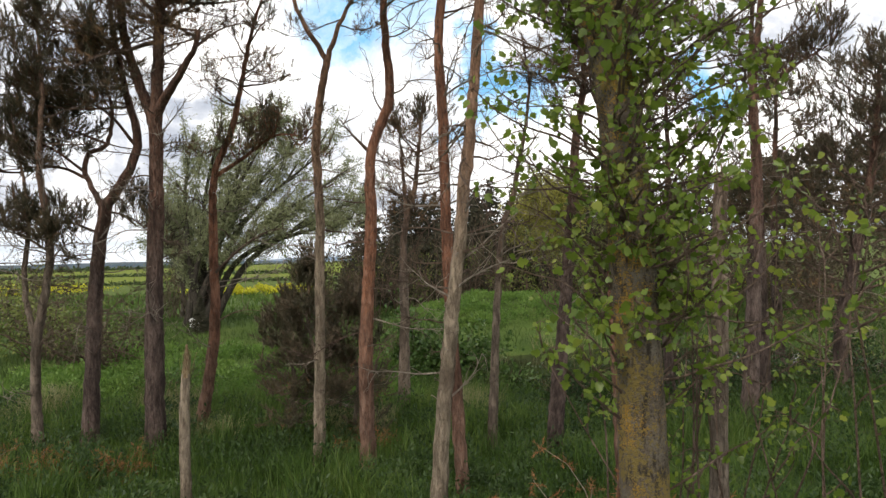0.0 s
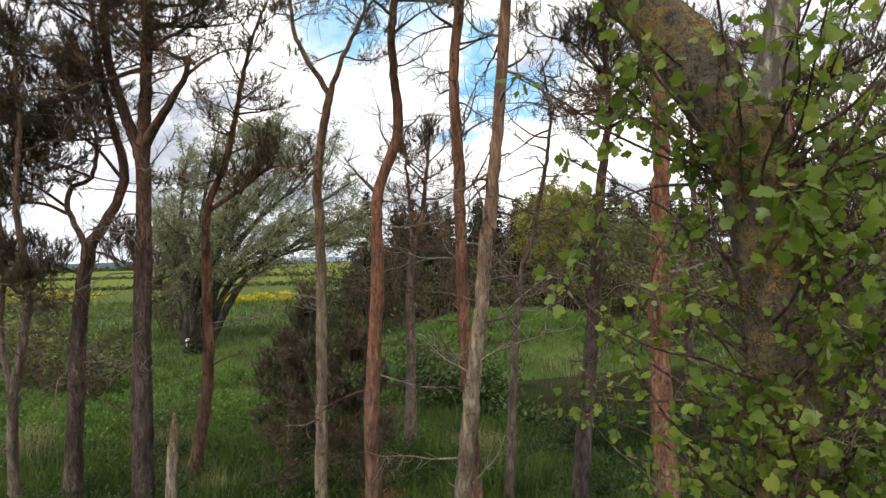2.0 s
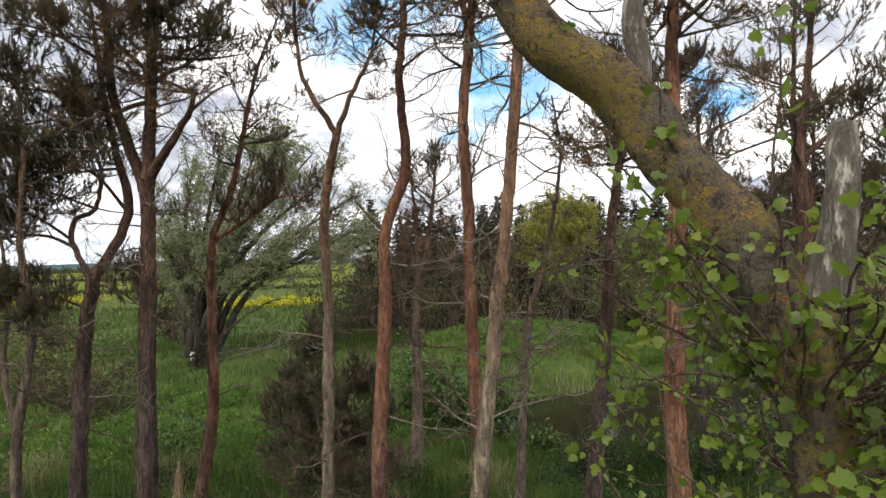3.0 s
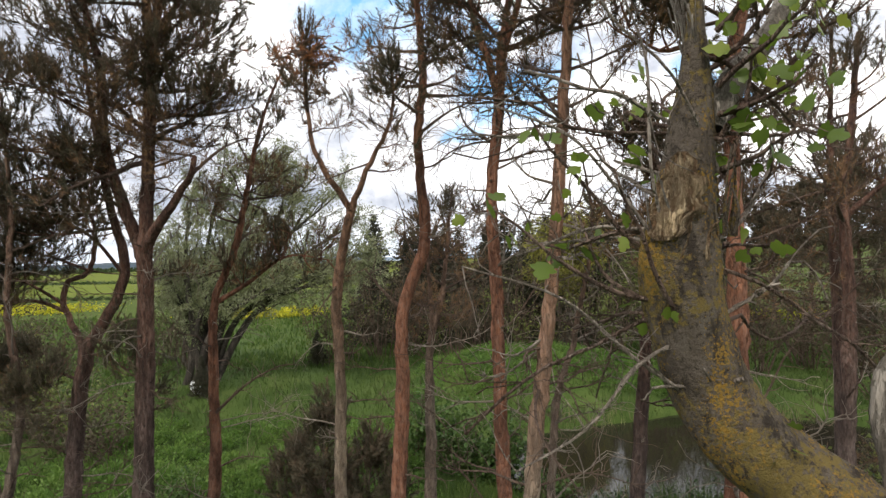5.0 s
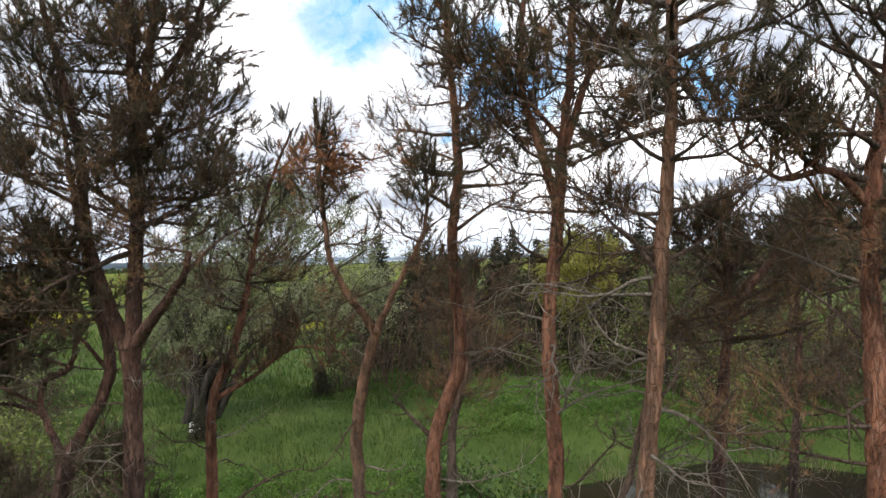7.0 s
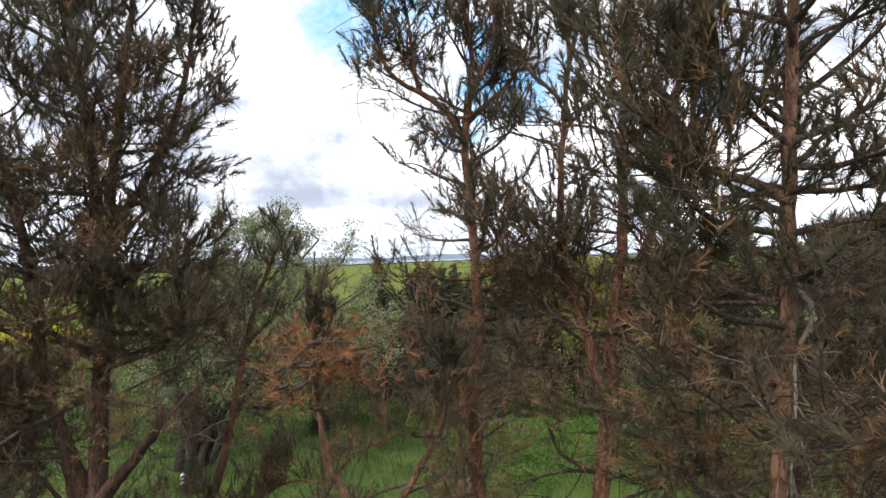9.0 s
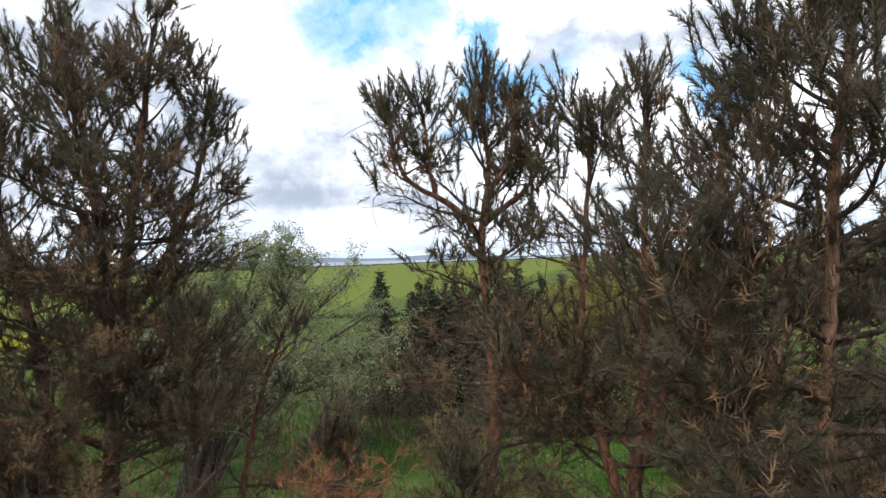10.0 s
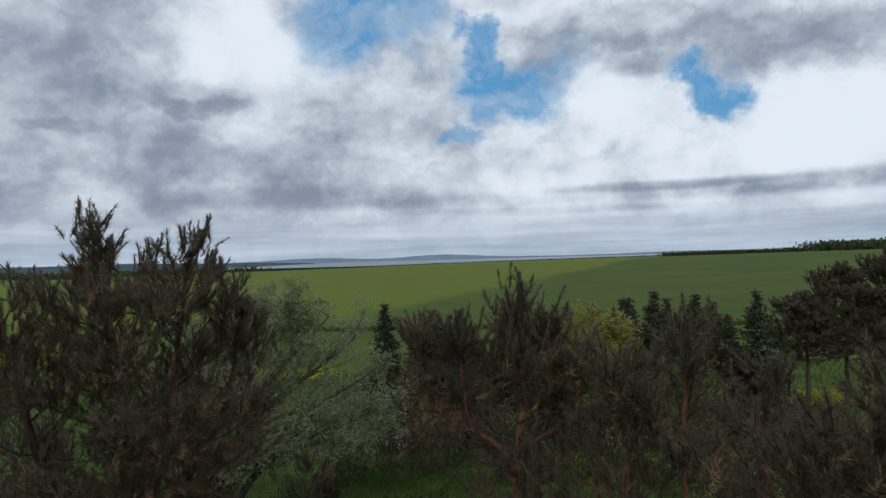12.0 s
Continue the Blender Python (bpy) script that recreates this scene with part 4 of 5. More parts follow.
pine([(footed((4.3, 12.0, 0), (4.2, 12.0, 2.4), (4.35, 12.0, 4.6), (4.3, 12.0, 6.6)), 0.1, 0.02, 3.6, 1.0)],
     BARK_DARK, "scrubby brown pine above the bank of the pond", 18, limbs=22, reach=1.1, dead=(1.0, 3.6, 14), dead_len=0.8, brown_share=0.45)
pine([(footed((7.8, 14.6, 0), (7.7, 14.6, 3.0), (7.9, 14.6, 7.4)), 0.13, 0.02, 3.4, 1.0)],
     BARK_DARK, "dark pine behind the bank of the pond", 19, limbs=26, reach=1.5, dead=(1.0, 3.6, 10), dead_len=0.9, brown_share=0.35, shoots=SHOOTS_MID, lush=0.8)
pine([(footed((15.4, 20.5, 0), (15.4, 20.5, 3.0), (15.2, 20.5, 7.8)), 0.14, 0.02, 3.0, 1.0)],
     BARK_DARK, "broad dark pine by the far pond bank", 20, limbs=36, reach=2.0, dead=(1.0, 3.6, 10), dead_len=0.9, brown_share=0.35, shoots=SHOOTS_FAR, lush=0.7)

for k, (x, y, tall) in enumerate(((-2.2, 10.5, 2.9), (-1.6, 10.9, 2.3), (-2.75, 11.2, 2.2))):
    pine([(footed((x, y, 0), (x + 0.1, y, tall * 0.4), (x - 0.06, y, tall * 0.7), (x + 0.05, y, tall)), 0.04, 0.01, 0.3, 1.0)],
         BARK_GREY, "young dark pine, bushy down to the grass", 70 + k, limbs=28, reach=0.6, dead=(0.3, 1.0, 6), dead_len=0.4, brown_share=0.06, lush=1.0, shoots=SHOOTS_MID, group="young pines")

# rust-brown dead bough in the thin pale pine's top
rng = np.random.default_rng(77)
bough = thing("dead_bough", (-1.84, 8.1, 6.7), "dead pine bough with rust-orange needles", "dead bough")
lot = []
b = Build()
tube(b, spline([(-1.84, 8.1, 6.62), (-1.8, 7.85, 6.85), (-1.69, 7.5, 7.04), (-1.6, 7.25, 7.08)], 0.06), 0.02, 0.008, 6, rng, 0.06)
rooted("bough", b, TWIG, bough)
for _ in range(20):
    p = branch_path(rng, (-1.69 + rng.normal(0, 0.16), 7.5 + rng.normal(0, 0.14), rng.uniform(6.92, 7.16)), (rng.normal(-0.1, 0.9), rng.normal(0.2, 0.6), rng.normal(0.0, 0.1)), rng.uniform(0.2, 0.45), 0.05, 5, 0.2)
    bb = Build()
    tube(bb, p, 0.012, 0.003, 4)
    rooted("branch", bb, TWIG, bough)
    for k in (2, 3, 4, 5):
        for _k in range(2):
            lot.append((p[k] + rng.normal(0, 0.07, 3), rng.normal(0, 1, 3) + [0, 0, 0.6], rng.uniform(0.8, 1.2)))
b = Build()
spread(b, SHOOTS_DRY, [g[0] for g in lot], [g[1] for g in lot], [g[2] for g in lot], rng)
rooted("needles", b, NEEDLE_RUST, bough)


# ---- the old poplar ----
rng = np.random.default_rng(5)
poplar = thing("poplar_tree", (0.76, 2.42, 0.0), "old lichen-covered poplar with broken limbs and fresh green shoots", "poplar tree")
trunk_path = spline(footed((0.80, 2.45, 0), (0.76, 2.43, 1.6), (0.74, 2.42, 2.6), (0.70, 2.41, 3.4), (0.63, 2.40, 3.95)), 0.05)
b = Build()
tube(b, trunk_path, 0.098, 0.082, 26, rng, 0.035, 0.3)
trunk = rooted("trunk", b, BARK_OLD, poplar)
LIMB = [(0.66, 2.42, 3.8), (0.56, 2.48, 4.08), (0.475, 2.55, 4.25), (0.386, 2.6, 4.385), (0.28, 2.64, 4.555), (0.12, 2.67, 4.68), (0.026, 2.68, 4.8), (-0.013, 2.68, 4.93), (-0.026, 2.68, 5.05),
        (-0.006, 2.68, 5.18), (0.014, 2.69, 5.34), (0.03, 2.7, 5.54)]
limb_path = spline(LIMB, 0.025)
b = Build()
share = np.concatenate([[0], np.cumsum(np.linalg.norm(np.diff(np.array(LIMB), axis=0), axis=1))])
tube(b, limb_path, 0.085, 0.02, 30, rng, 0.05, thick=(share / share[-1], (0.09, 0.086, 0.082, 0.08, 0.08, 0.076, 0.068, 0.068, 0.074, 0.05, 0.03, 0.01)))
limb = rooted("limb", b, BARK_OLD, poplar, "thick leaning limb with yellow lichen")


def splinters(name, parent, centre, way, radius, count, long, mat, label):
    """A torn end: long slivers of wood standing round a break."""
    b = Build()
    way = unit(way)
    for _ in range(count):
        a, r = rng.uniform(0, 6.28), radius * math.sqrt(rng.random())
        s = np.array(centre) + np.array([math.cos(a) * r, math.sin(a) * r, -0.06])
        ln = long * rng.uniform(0.25, 1.0)
        e = s + unit(way + rng.normal(0, 0.1, 3)) * ln
        tube(b, spline([s, (s + e) / 2 + rng.normal(0, 0.006, 3), e], 0.05), radius * rng.uniform(0.05, 0.13), 0.0015, 4, rng, 0.2)
    return rooted(name, b, mat, parent, label)


def torn_patch(parent, path, lo, hi, facing, radius):
    """Raw wood laid bare on one side of a stem: a rough shell just proud of the bark."""
    sel = path[(path[:, 2] > lo) & (path[:, 2] < hi)]
    n, k = len(sel) * 4, 26
    c = np.stack([np.interp(np.linspace(0, len(sel) - 1, n), np.arange(len(sel)), sel[:, i]) for i in range(3)], 1)
    s = np.linspace(0, 1, n)
    ridge = rng.uniform(-0.1, 0.14, k)
    v = []
    for q, t in zip(c, s):
        half = 0.85 * math.sin(math.pi * (0.06 + 0.9 * t)) ** 0.7 * (1 + 0.18 * math.sin(t * 23) + rng.uniform(-0.08, 0.08))
        ridge = 0.86 * ridge + 0.5 * rng.uniform(-0.08, 0.1, k)
        for a, e in zip(np.linspace(-half, half, k), ridge):
            r = radius * (1.02 - 0.35 * t) * (1.0 + e - 0.2 * (abs(a) / half) ** 4)
            v.append([q[0] + r * math.cos(facing + a), q[1] + r * math.sin(facing + a), q[2]])
    b = Build()
    b.add(v, [[i * k + j, i * k + j + 1, (i + 1) * k + j + 1, (i + 1) * k + j] for i in range(n - 1) for j in range(k - 1)])
    return rooted("torn_wood", b, WOOD_TORN, parent, "pale torn wood laid bare by the break")


torn_patch(poplar, limb_path, 5.06, 5.23, -2.2, 0.081)
splinters("dead_spike", poplar, (0.024, 2.7, 5.44), (-0.06, 0.03, 1), 0.022, 34, 0.22, WOOD_GREY, "weathered grey spike of dead wood")
b = Build()
tube(b, spline([(0.05, 2.7, 5.28), (0.09, 2.71, 5.36), (0.16, 2.74, 5.44), (0.22, 2.77, 5.52), (0.26, 2.8, 5.64)], 0.03), 0.03, 0.012, 12, rng, 0.08)
rooted("grey_branch", b, WOOD_GREY, poplar, "bare grey branch beside the break")
b = Build()
tube(b, spline([(0.65, 2.4, 3.85), (0.70, 2.4, 4.05), (0.74, 2.4, 4.25), (0.745, 2.41, 4.4)], 0.03), 0.062, 0.03, 16, rng, 0.09)
rooted("dead_fork", b, WOOD_GREY, poplar, "weathered grey stub of a dead fork")
splinters("broken_tip", poplar, (0.745, 2.41, 4.4), (0.05, 0.0, 1), 0.026, 24, 0.1, WOOD_GREY, "jagged grey tip of the dead fork")
b = Build()
tube(b, spline([(0.31, 2.64, 4.5), (0.345, 2.65, 4.62), (0.335, 2.66, 4.72), (0.335, 2.66, 4.8), (0.36, 2.66, 4.86)], 0.02), 0.042, 0.024, 12, rng, 0.1)
rooted("dead_stub", b, WOOD_GREY, poplar, "bare grey stub on the limb")
splinters("stub_tip", poplar, (0.36, 2.66, 4.86), (0.25, 0.0, 1), 0.02, 26, 0.13, WOOD_GREY, "jagged grey tip of the stub")
splinters("splintered_edge", poplar, (-0.045, 2.65, 5.12), (-0.25, 0.05, 1), 0.035, 10, 0.15, WOOD_GREY, "grey splinters standing round the break")
splinters("torn_fibre", poplar, (-0.02, 2.62, 5.1), (0.12, 0.02, 1), 0.03, 12, 0.16, WOOD_TORN, "ochre fibres of torn wood")
splinters("bark_strip", poplar, (0.05, 2.66, 5.14), (0.02, -0.03, 1), 0.035, 12, 0.2, BARK_OLD, "loose strips of bark at the break")
# bare grey twigs on the broken top
for _ in range(20):
    s = (rng.uniform(-0.05, 0.06), 2.67 + rng.normal(0, 0.03), rng.uniform(4.8, 5.4))
    a = rng.uniform(0, 6.28)
    rooted("dead_branch", dead_stub(rng, s, (math.cos(a), 0.35 * abs(math.sin(a)) + 0.15, rng.uniform(-0.4, 0.45)), rng.uniform(0.15, 0.5), 0.004), TWIG_DEAD if rng.random() < 0.65 else TWIG, poplar)

# long bare twigs that arch out from the knob
for pts in ([(0.02, 2.66, 4.77), (-0.12, 2.64, 4.87), (-0.25, 2.62, 4.98), (-0.42, 2.6, 5.04)], [(-0.04, 2.66, 5.03), (-0.145, 2.64, 5.17), (-0.23, 2.62, 5.26), (-0.36, 2.6, 5.31)],
            [(-0.03, 2.66, 4.9), (-0.12, 2.63, 4.86), (-0.22, 2.6, 4.76), (-0.34, 2.58, 4.7)], [(0.05, 2.68, 5.2), (-0.05, 2.62, 5.36), (-0.16, 2.6, 5.46), (-0.2, 2.6, 5.58)], [(-0.05, 2.66, 5.05), (-0.09, 2.62, 5.2), (-0.1, 2.6, 5.38), (-0.14, 2.6, 5.5)]):
    b = Build()
    path = spline(pts, 0.03)
    tube(b, path, 0.0042, 0.0016, 5, rng, 0.08)
    for _ in range(5):
        i = rng.integers(len(path) // 3, len(path))
        tube(b, branch_path(rng, path[i], rng.normal(0, 0.7, 3) + np.array([-0.3, 0, 0.2]), rng.uniform(0.05, 0.16), 0.1, 4, 0.25), 0.0018, 0.0009, 3)
    rooted("bare_twig", b, TWIG_DEAD, poplar, "bleached bare twig")

# leafy shoots
LEAVES = [leaf_shape(rng, 0.042 * s, 0.044 * s, f, 10, 0.22) for s, f in ((1, 0.15), (0.85, 0.3), (1.15, 0.1), (0.7, 0.2))]
leaf_at = []


def leafy_shoot(start, way, length, leaves, size=1.0):
    b, mine = Build(), []
    p = spline(branch_path(rng, start, way, length, 0.5, 6, 0.2), 0.04)
    tube(b, p, 0.006, 0.002, 4)
    nodes = [*rng.integers(len(p) // 5, len(p), 4), len(p) - 1, len(p) - 1]
    for _ in range(leaves):
        i = nodes[rng.integers(0, len(nodes))]
        w = unit(rng.normal(0, 1, 3) + np.array([0, -0.3, -0.25]))
        s = p[i] + w * rng.uniform(0.015, 0.055)
        tube(b, np.array([p[i], (p[i] + s) / 2 + [0, 0, 0.006], s]), 0.0014, 0.001, 3)
        mine.append((s, w, rng.uniform(0.6, 1.08) * size))
    twig = rooted("leafy_twig", b, TWIG, poplar)
    leaf_at.extend((*m, twig) for m in mine)


for _ in range(125):
    z = 1.9 + 2.05 * rng.random() ** 0.6
    p, _t = stem_point(trunk_path, z)
    a = rng.uniform(0, 6.28)
    leafy_shoot(p, (math.cos(a) + 0.25, math.sin(a) * 0.6 - 0.05, rng.uniform(0.1, 0.8)), rng.uniform(0.3, 0.85), int(rng.uniform(18, 38)))
for _ in range(28):
    p, _t = stem_point(trunk_path, rng.uniform(2.6, 3.75))
    leafy_shoot(p, (rng.uniform(-0.7, 1.0), rng.uniform(-1.0, -0.4), rng.uniform(0.0, 0.5)), rng.uniform(0.2, 0.45), int(rng.uniform(14, 28)))
for _ in range(9):
    p = limb_path[rng.integers(3, len(limb_path) - 6)]
    leafy_shoot(p, (rng.normal(0, 0.6), rng.normal(0.1, 0.5), rng.uniform(0.0, 0.8)), rng.uniform(0.2, 0.5), int(rng.uniform(4, 9)))
for k in range(10):
    leafy_shoot((0.0, 2.68, 4.96 + 0.05 * k), (-1.0 + 0.24 * k, rng.uniform(0.05, 0.5), rng.uniform(0.1, 0.5)), rng.uniform(0.25, 0.45), 7, 1.0)
for k in range(6):
    leafy_shoot((0.05, 2.67, 5.2 + 0.05 * k), (0.25 + 0.1 * k, rng.uniform(-0.7, -0.2), rng.uniform(0.0, 0.5)), rng.uniform(0.12, 0.24), 12, 0.95)
# suckers that rise from the ground beside and behind the trunk
for _ in range(20):
    x, y = rng.uniform(0.85, 2.0), rng.uniform(2.6, 4.2)
    h = rng.uniform(2.6, 3.9)
    p = branch_path(rng, (x, y, float(lie(x, y))), (rng.normal(0, 0.1), rng.normal(0, 0.1), 1), h, 0.3, 7, 0.09)
    b = Build()
    tube(b, spline(p, 0.12), 0.009, 0.003, 5)
    rooted("sucker", b, TWIG, poplar)
    for k in (4, 5, 6, 7, 7):
        leafy_shoot(p[k], (rng.normal(0, 0.7), rng.normal(-0.1, 0.7), rng.uniform(0.0, 0.7)), rng.uniform(0.2, 0.5), int(rng.uniform(7, 16)))
leaf_meshes = []
for v, f in LEAVES:
    lb = Build()
    lb.add(v, None, f)
    leaf_meshes.append(lb.mesh("leaf", LEAF_POPLAR))
order = rng.permutation(len(leaf_at))
off = poplar.location
for k in order[:290]:
    s, w, size, twig = leaf_at[k]
    ob = new("leaf", leaf_meshes[k % 4])
    ob.parent = twig
    q = Vector(w).to_track_quat("Z", "Y")
    ob.matrix_basis = Matrix.LocRotScale(Vector(s) - off, q @ Euler((0, 0, float(rng.uniform(0, 6.28)))).to_quaternion(), Vector((size, size, size)))
b = Build()
rest = [leaf_at[k] for k in order[290:]]
spread(b, LEAVES, [r[0] for r in rest], [r[1] for r in rest], [r[2] for r in rest], rng)
tagged(rooted("foliage", b, LEAF_POPLAR, poplar), kind="stuff")

# snag behind the poplar and the stripped stump
snag = thing("broken_trunk", (1.9, 4.6, 0), "grey broken-off dead trunk", "dead tree")
b = Build()
tube(b, spline(footed((1.9, 4.6, 0), (1.98, 4.6, 1.6), (2.03, 4.6, 3.1), (2.06, 4.6, 3.5)), 0.08), 0.075, 0.05, 12, rng, 0.04, 0.2)
rooted("trunk", b, BARK_GREY, snag)
splinters("torn_end", snag, (2.06, 4.6, 3.5), (0.1, 0, 1), 0.045, 34, 0.25, WOOD_TORN, "pale torn wood at the break")
stump = thing("tree_stump", (-3.19, 7.8, 0), "tall broken stump with bark stripped near its top", "stump")
b = Build()
tube(b, spline(footed((-3.2, 7.8, 0), (-3.21, 7.8, 0.9), (-3.18, 7.8, 1.6)), 0.08), 0.072, 0.055, 12, rng, 0.05, 0.15)
rooted("trunk", b, BARK_PALE, stump)
b = Build()
tube(b, spline([(-3.18, 7.8, 1.56), (-3.165, 7.8, 1.75), (-3.16, 7.8, 1.96)], 0.05), 0.056, 0.012, 9, rng, 0.12)
rooted("bare_top", b, WOOD_TORN, stump, "orange-brown bare wood")
splinters("torn_end", stump, (-3.18, 7.8, 1.6), (0.03, 0, 1), 0.05, 50, 0.36, WOOD_TORN, "orange-brown torn wood")


# ---- broadleaved trees beyond ----
def broadleaf(name, foot, label, category, stems, crown, leaves, mat, bark_mat, seed, leaf=(0.10, 0.022), droop=0.0, r0=0.16, twigs_each=26, lobed=False):
    """stems: end points of main stems; crown: (centre, radii); leaves hang in sprays on branches that fill the crown."""
    rng = np.random.default_rng(seed)
    foot = (foot[0], foot[1], float(lie(foot[0], foot[1])))
    tree = thing(name, foot, label, category)
    centre, radii = np.array(crown[0], float), np.array(crown[1], float)
    tips = []
    for end in stems:
        end = np.array(end, float)
        f = np.array(foot) + np.array([rng.normal(0, 0.25), rng.normal(0, 0.25), -0.1])
        mid = f + (end - f) * np.array([0.3, 0.3, 0.55]) + rng.normal(0, 0.2, 3)
        path = spline([f, mid, end], 0.3)
        b = Build()
        tube(b, path, r0, r0 * 0.15, 8, rng, 0.05, 0.3)
        tan = unit(np.gradient(path, axis=0))
        for _ in range(twigs_each):
            i = rng.integers(len(path) // 3, len(path))
            goal = end + unit(rng.normal(size=3) + np.array([0, 0, 0.3])) * radii * rng.uniform(0.2, 0.62) if lobed else centre + unit(rng.normal(size=3)) * radii * rng.uniform(0.55, 1.0)
            way = unit(goal - path[i]) + np.array([0, 0, 0.25])
            ln = min(np.linalg.norm(goal - path[i]), 3.2) * rng.uniform(0.6, 1.0)
            p = branch_path(rng, path[i], way, ln, 0.3 - droop, 7, 0.14)
            tube(b, spline(p, 0.25), r0 * 0.16, 0.006, 4)
            for k in range(2, 8):
                for _k in range(2):
                    w = unit(rng.normal(size=3) + np.array([0, 0, 0.5 - 1.2 * droop]))
                    q = branch_path(rng, p[k], w, rng.uniform(0.35, 0.9), -1.4 * droop, 3, 0.2)
                    tips.append(q)
                    tube(b, q, 0.007, 0.003, 3)
        rooted("stem", b, bark_mat, tree)
    tips = np.array(tips)
    pick = rng.integers(0, len(tips), leaves)
    u = rng.uniform(0, 3, leaves)
    i = np.minimum(u.astype(int), 2)
    fr = (u - i)[:, None]
    p = tips[pick, i] * (1 - fr) + tips[pick, i + 1] * fr + rng.normal(0, 0.07, (leaves, 3))
    w = rng.normal(0, 0.8, (leaves, 3)) + np.array([0, 0, 0.3 - 1.5 * droop])
    b = Build()
    spread(b, [diamond(*leaf), diamond(leaf[0] * 0.8, leaf[1] * 1.2)], p, w, rng.uniform(0.7, 1.3, leaves), rng)
    tagged(rooted("crown", b, mat, tree), kind="stuff")
    return tree


broadleaf("willow_tree", (-10.0, 26.4), "silvery green willow with many dark stems", "willow tree",
          [(-11.6, 26.5, 6.0), (-10.2, 26.2, 8.3), (-8.9, 26.0, 9.0), (-7.6, 26.2, 8.9), (-6.5, 25.8, 8.9), (-5.4, 26.2, 8.4), (-4.5, 25.8, 7.6), (-3.7, 25.6, 6.6), (-3.1, 25.8, 5.6), (-3.6, 25.4, 4.6), (-8.4, 27.4, 7.0), (-10.8, 25.2, 4.6), (-6.2, 25.4, 4.6), (-8.4, 25.2, 5.4)],
          ((-7.2, 26.2, 5.8), (3.4, 2.4, 2.6)), 92000, LEAF_WILLOW, BARK_WILLOW, 21, leaf=(0.12, 0.033), droop=0.4, r0=0.17, twigs_each=18, lobed=True)
broadleaf("weeping_willow", (6.2, 36.0), "round yellow-green weeping willow behind the pond", "willow tree",
          [(4.9, 36, 7.4), (6.2, 35.6, 8.1), (7.6, 36.2, 7.5), (6.2, 36.8, 7.8), (8.4, 36, 6.6), (4.0, 35.6, 6.4)],
          ((6.3, 36, 6.0), (3.0, 2.2, 2.4)), 38000, LEAF_GOLD, BARK_WILLOW, 22, leaf=(0.16, 0.045), droop=0.75, r0=0.14, twigs_each=24)
broadleaf("olive_tree", (9.5, 33.0), "loose yellow-green small tree by the conifers", "tree",
          [(8.8, 33, 5.0), (10.2, 33, 5.6), (9.6, 32, 4.8)],
          ((9.5, 33, 3.8), (2.4, 2.0, 2.4)), 14000, LEAF_OLIVE, BARK_WILLOW, 23, leaf=(0.13, 0.05), droop=0.2, r0=0.1, twigs_each=18)
broadleaf("pale_tree", (-13.5, 33.0), "pale grey-green tree beyond the willow", "tree",
          [(-14.5, 33, 5.2), (-13, 33, 6.2), (-11.8, 33, 5.4)],
          ((-13.2, 33, 4.4), (3.0, 2.2, 2.6)), 14000, LEAF_WILLOW, BARK_WILLOW, 24, leaf=(0.14, 0.04), droop=0.2, r0=0.12, twigs_each=18)


def bush(foot, size, label, seed, mat, leaves, leaf, category="bush", name="bush"):
    """A low bush: many stems from one foot, leaves over its rounded, lumpy outside."""
    rng = np.random.default_rng(seed)
    z0 = float(lie(*foot))
    ob = thing(name, (*foot, z0), label, category)
    b, tips = Build(), []
    for _ in range(46):
        d = unit(rng.normal(size=3) * np.array([1, 1, 0.5]) + np.array([0, 0, 0.8]))
        ln = rng.uniform(0.6, 1.05)
        end = d * np.array(size) * ln
        p = branch_path(rng, (foot[0] + rng.normal(0, 0.2) * size[0], foot[1] + rng.normal(0, 0.2) * size[1], z0), end, np.linalg.norm(end), -0.3, 5, 0.1)
        tube(b, p, 0.012, 0.004, 4)
        tips += [p[2:]]
    tagged(rooted("stem_tangle", b, TWIG, ob), kind="stuff")
    tips = np.concatenate(tips)
    p = tips[rng.integers(0, len(tips), leaves)] + rng.normal(0, 0.13, (leaves, 3)) * np.array([size[0], size[1], size[2]]) * 0.9
    p[:, 2] = np.maximum(p[:, 2], z0 + 0.05)
    lb = Build()
    spread(lb, [leaf_shape(rng, *leaf, 0.2, 3)], p, rng.normal(0, 1, (leaves, 3)) + np.array([0, -0.4, -0.1]), rng.uniform(0.6, 1.3, leaves), rng)
    tagged(rooted("foliage", lb, mat, ob), kind="stuff")
    return ob


bush((0.1, 17.0), (1.5, 0.9, 1.7), "broad leafy green bush beside the pond", 31, LEAF_BUSH, 2600, (0.16, 0.11))
bush((-1.0, 18.3), (1.2, 1.0, 1.9), "leafy green bush behind the pines", 32, LEAF_BUSH, 2200, (0.14, 0.09))
bush((1.6, 15.6), (0.7, 0.5, 0.9), "low leafy bush at the pond edge", 33, LEAF_BUSH, 900, (0.14, 0.09))
bush((-6.2, 14.6), (1.0, 0.9, 1.0), "low green bramble patch in the meadow", 34, LEAF_BUSH, 1400, (0.09, 0.06))
bush((-3.6, 16.5), (1.5, 1.0, 0.8), "bright green low bramble patch", 35, LEAF_BUSH, 1800, (0.09, 0.06))
bush((7.2, 13.6), (1.6, 1.0, 1.3), "shrub under the pines, dark as the shade there", 36, NETTLE, 1700, (0.08, 0.05))
bush((4.4, 12.4), (1.2, 0.9, 1.2), "dark shrub at the bank of the pond", 37, NETTLE, 2000, (0.08, 0.05))
